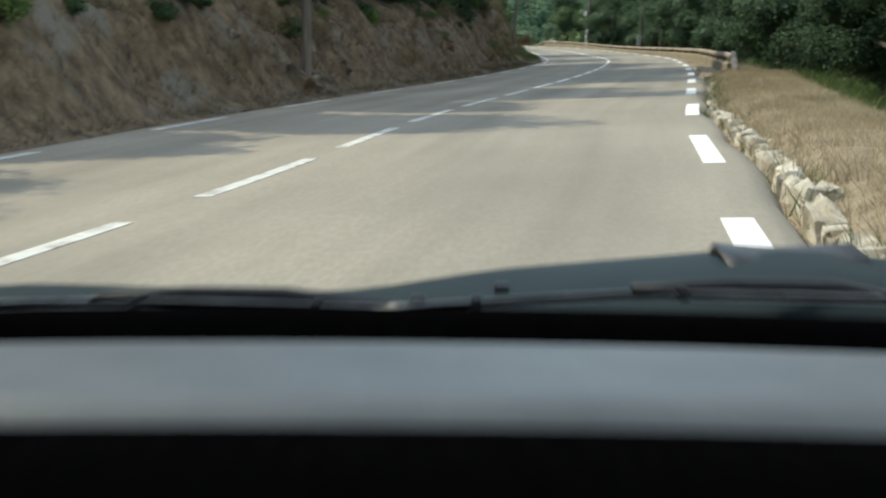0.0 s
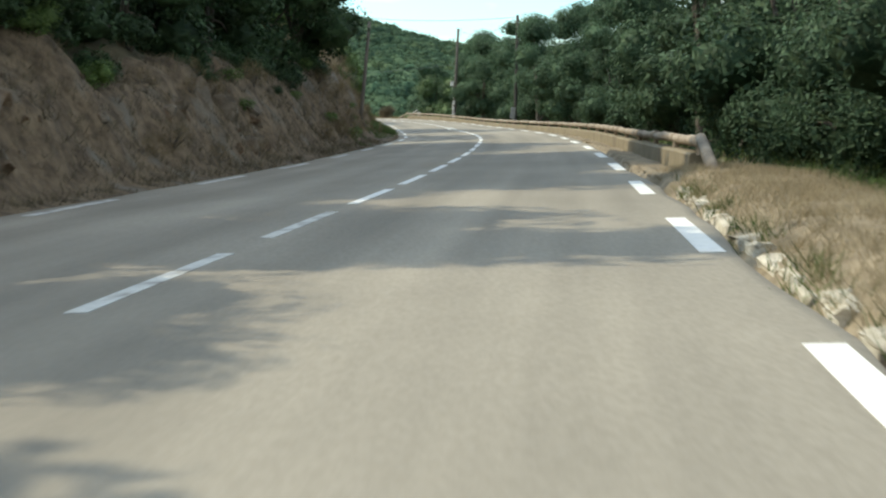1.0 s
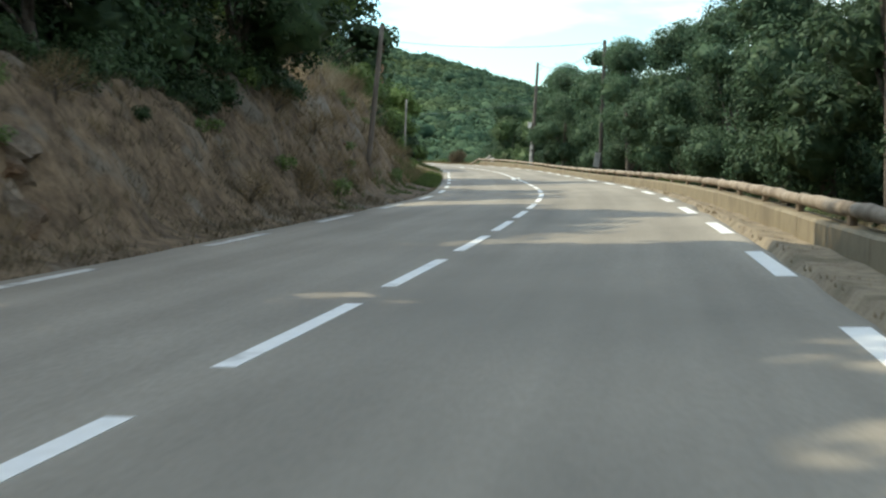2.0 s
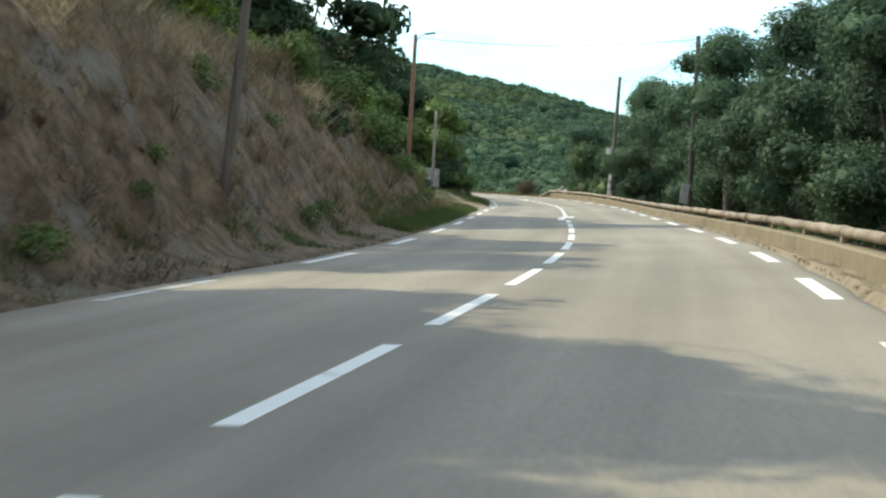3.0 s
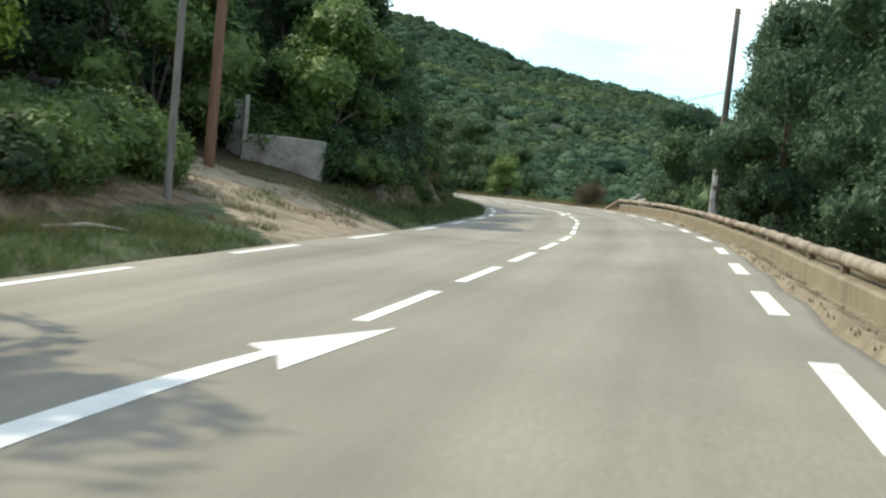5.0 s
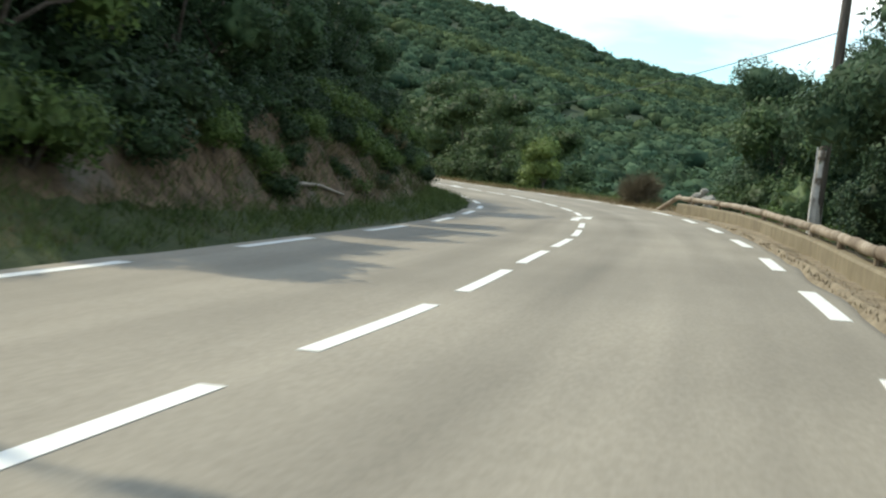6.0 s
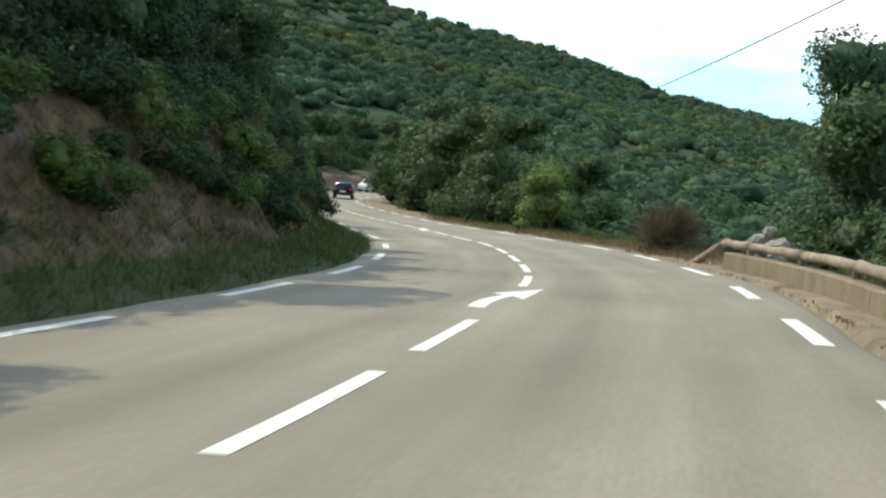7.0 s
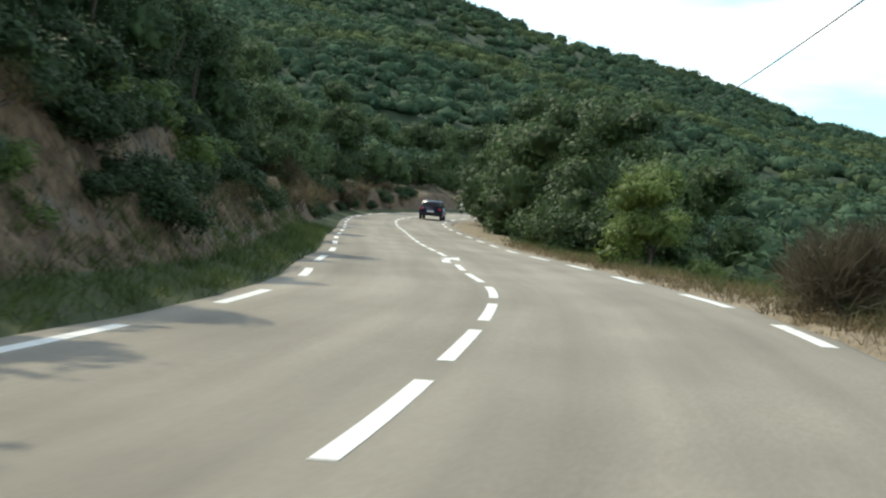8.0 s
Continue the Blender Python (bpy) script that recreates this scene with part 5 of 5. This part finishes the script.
# ---- hillside woods ----
sheet = BVHTree.FromPolygons([Vector(p) for p in verts], faces.tolist())
hr = np.random.RandomState(5)
per = 38
bv, bf = BALLS[1]
allv, allf, at = [], [], 0
made = 0
while made < 9500:
    yy = 232 + 1290 * hr.uniform() ** 1.3
    x = hr.uniform(-0.50 * (yy - 60), 0.26 * (yy - 60) + 20)
    if made < 1000:
        # nearer slopes, behind the roadside trees
        yy = hr.uniform(-30, 235)
        x = on_line(s_at(yy))[0][0] + (hr.uniform(22, 75) if hr.uniform() < 0.55 else -hr.uniform(16, 60))
        if made % 3 == 0:
            yy = hr.uniform(165, 240)
            x = on_line(s_at(yy))[0][0] + hr.uniform(12, 60)
    elif made < 1450:
        yy = hr.uniform(195, 335)
        x = hr.uniform(-24, 60)
    lat = (x - end_c[0] * 0.3) / 1.3 if yy > 440 else nearest(x, yy)[1]
    if yy < 440 and abs(lat) < 12:
        continue
    if made > 1450 and hr.uniform() < 0.15 and noise.noise(Vector((x * 0.012, yy * 0.012, 4.0))) > 0.18:
        continue
    made += 1
    hit = sheet.ray_cast(Vector((x, yy, 400)), Vector((0, 0, -1)))[0]
    if hit is None:
        continue
    z = hit.z
    r0 = (hr.uniform(1.6, 3.0) if yy < 235 else hr.uniform(2.2, 5.4)) * (0.74 + 1.25 * (yy - 230) / 1270 if yy > 235 else 0.9)
    d = hr.normal(size=(per, 3))
    d[:, 2] = np.abs(d[:, 2]) - 0.2
    d /= np.linalg.norm(d, axis=1)[:, None]
    c = np.array([x, yy, z + r0 * 0.36]) + d * r0 * hr.uniform(0.70, 1.10, (per, 1)) * np.array([1, 1, 0.68])
    nrm = d + hr.normal(size=(per, 3)) * 0.30
    nrm /= np.linalg.norm(nrm, axis=1)[:, None]
    t = np.cross(nrm, hr.normal(size=(per, 3)))
    t /= np.linalg.norm(t, axis=1)[:, None]
    b = np.cross(nrm, t)
    q = r0 * hr.uniform(0.09, 0.23, (per, 1))
    allv.append(np.stack([c - t * q, c - b * q * 0.8, c + t * q + b * q * 0.4], 1).reshape(-1, 3))
    allf.append(np.arange(per * 3).reshape(-1, 3) + at)
    at += per * 3
    lump = 0.74 + 0.16 * np.sin(bv[:, 0] * 5 + made) * np.sin(bv[:, 1] * 5 + 2 * made) + hr.uniform(-0.24, 0.20, len(bv))
    allv.append(np.array([x, yy, z + r0 * 0.33]) + bv * (r0 * lump)[:, None] * np.array([1, 1, 0.68]))
    allf.append(bf + at)
    at += len(bv)
hill_me = raw_mesh("hillside_wood", np.concatenate(allv), np.concatenate(allf), LEAF_HAZED)
tagged(new("hillside_wood", hill_me), "dense green maquis covering the slopes and far hillside, tinted for haze", "woodland", kind="stuff")


# ---- the car that the camera rides in, standing where the drive begins ----
ride = empty("car", "dark car with a grey dashboard, seen from inside over its bonnet", "car", (0, -0.007, -0.093))


def sheet_part(name, rows, mat, label="", thick=0.012):
    """A closed panel from rows of points, with thickness."""
    bm = bmesh.new()
    grid = [[bm.verts.new(p) for p in row] for row in rows]
    for r0, r1 in zip(grid[:-1], grid[1:]):
        for a, b, c, d in zip(r0[:-1], r0[1:], r1[1:], r1[:-1]):
            bm.faces.new((a, b, c, d))
    bmesh.ops.recalc_face_normals(bm, faces=bm.faces)
    bmesh.ops.solidify(bm, geom=list(bm.faces), thickness=thick)
    return part(name, bm, mat, ride, label, True)


XS = [-0.78 + 1.56 * k / 26 for k in range(27)]


def crown(x):
    return -0.035 * (x / 0.75) ** 2


# dashboard: rounded brow towards the seats, flat top, back edge under the windscreen
DASH = ((0.74, 0.42), (0.78, 0.74), (0.83, 0.865), (0.90, 0.918), (0.965, 0.934), (1.08, 0.936), (1.20, 0.928), (1.33, 0.914), (1.36, 0.90), (1.36, 0.80))
# lower face coloured black where light falls off below the grey top
sheet_part("dash_face_shade", [[(x, y + crown(x) * 0.5, z + crown(x) * 0.35 - 0.02) for x in XS] for y, z in DASH[:5]], MATT_BLACK_SHADE, "lower face of the dashboard, blackened for the unlit cabin")
sheet_part("dashboard", [[(x, y + crown(x) * 0.5, z + crown(x) * 0.35 - 0.02) for x in XS] for y, z in DASH[4:]], DASH_SKIN, "grey grained dashboard top")
sheet_part("vent_strip", [[(x, y, z + crown(x) * 0.5 - 0.02) for x in XS] for y, z in ((1.37, 0.84), (1.39, 0.925), (1.44, 0.928), (1.47, 0.90))], MATT_BLACK_SHADE, "black strip below the windscreen")
# bonnet: swells either side of the middle, falls away to the front
PX = (-0.80, -0.6, -0.3, -0.17, -0.09, 0.09, 0.32, 0.44, 0.50, 0.56, 0.66, 0.80)
PZ = (0.843, 0.856, 0.848, 0.845, 0.851, 0.882, 0.905, 0.918, 0.923, 0.919, 0.909, 0.886)
sheet_part("bonnet", [[(x, y + crown(x), float(np.interp(x, PX, PZ)) + dz) for x in XS] for y, dz in ((1.52, -0.06), (1.56, -0.03), (1.66, -0.006), (1.80, 0.0), (1.95, -0.020), (2.15, -0.058), (2.35, -0.115), (2.50, -0.20), (2.56, -0.34), (2.56, -0.62))], RIDE_PAINT, "dark blue-green bonnet")
sheet_part("cowl_cover", [[(x, y, z + 0.005 * math.cos(x * 20)) for x in (0.39, 0.42, 0.45, 0.48, 0.51, 0.54, 0.58)] for y, z in ((1.70, 0.890), (1.74, 0.918), (1.82, 0.926), (1.88, 0.895))], BLACK, "black plastic hinge cover")
for x0, x1, z0, z1 in ((-0.66, -0.03, 0.884, 0.890), (-0.07, 0.66, 0.890, 0.907)):
    bm = bmesh.new()
    pts = [Vector((x0 + (x1 - x0) * k / 12, 1.52 + 0.012 * math.sin(k * 0.26), z0 + (z1 - z0) * min(1.0, k / 5.0) + 0.004 * math.sin(k * 0.25))) for k in range(13)]
    tube(bm, pts, [0.0017] * 13, 8)
    tube(bm, [p + Vector((0, -0.001, -0.0085)) for p in pts], [0.0013] * 13, 6)
    blade = part("wiper", bm, WIPER, ride, "black wiper blade with a bright edge", True)
    bm = bmesh.new()
    tube(bm, [p + Vector((0, 0.004, -0.0045)) for p in pts], [0.0048] * 13, 8)
    part("rubber", bm, MATT_BLACK_SHADE, blade, smooth=True)
    for k in (2, 6, 10):
        bm = bmesh.new()
        box(bm, pts[k].x, pts[k].y, pts[k].z - 0.003, 0.013, 0.010, 0.015, bevel=0.003)
        part("clip", bm, BLACK, blade)
    bm = bmesh.new()
    e = pts[5]
    tube(bm, [(x1 - 0.02 if x0 < -0.3 else x1, 1.60, 0.872), (0.6 * x1 + 0.4 * e.x, 1.575, max(z0, z1) + 0.004), (0.3 * x1 + 0.7 * e.x, 1.55, max(z0, z1) + 0.010), tuple(e + Vector((0, 0, 0.004)))], [0.011, 0.009, 0.008, 0.004], 8)
    part("arm", bm, BLACK, blade, smooth=True)
for x, z in ((-0.02, 0.866), (0.09, 0.884)):
    bm = bmesh.new()
    box(bm, x, 1.70, z - 0.004, 0.020, 0.018, 0.014, bevel=0.005)
    part("washer_jet", bm, BLACK, ride)
# cabin shell behind the seats, roof, pillars, flanks, wheels
# rear panel, floor and roof stay out of view, added to block sky light
sheet_part("rear_light_block", [[(x, y, z) for x in XS] for y, z in ((-1.42, 0.20), (-1.45, 0.80), (-1.30, 1.40))], MATT_BLACK_SHADE, "unseen black panel closing the cabin rear against sky light")
sheet_part("unseen_cabin_floor", [[(x, y, z) for x in XS] for y, z in ((-1.42, 0.22), (0.70, 0.22), (0.74, 0.44))], MATT_BLACK_SHADE, "unseen black cabin floor, added to darken the cabin")
sheet_part("roof", [[(x * 0.86, y, z + crown(x)) for x in XS] for y, z in ((-1.3, 1.44), (-0.6, 1.49), (0.2, 1.48), (0.62, 1.43))], RIDE_PAINT, thick=0.03)
for w in (-1, 1):
    bm = bmesh.new()
    tube(bm, [(w * 0.66, 0.60, 1.42), (w * 0.72, 1.0, 1.20), (w * 0.78, 1.5, 0.90)], [0.035, 0.035, 0.04], 8)
    part("pillar", bm, BLACK, ride, smooth=True)
    bm = bmesh.new()
    tube(bm, [(w * 0.66, -1.25, 1.42), (w * 0.80, -1.45, 0.80)], [0.05, 0.06], 8)
    part("pillar", bm, RIDE_PAINT, ride, smooth=True)
    bm = bmesh.new()
    box(bm, w * 0.80, -0.30, 0.56, 0.06, 3.4, 0.62, bevel=0.025)
    box(bm, w * 0.80, 1.98, 0.44, 0.06, 1.15, 0.38, bevel=0.025)
    part("flank", bm, RIDE_PAINT, ride, smooth=True)
    for y in (-0.75, 1.95):
        bm = bmesh.new()
        tube(bm, [(w * 0.66, y, 0.30), (w * 0.85, y, 0.30)], [0.30, 0.30], 20)
        part("wheel", bm, BLACK, ride)
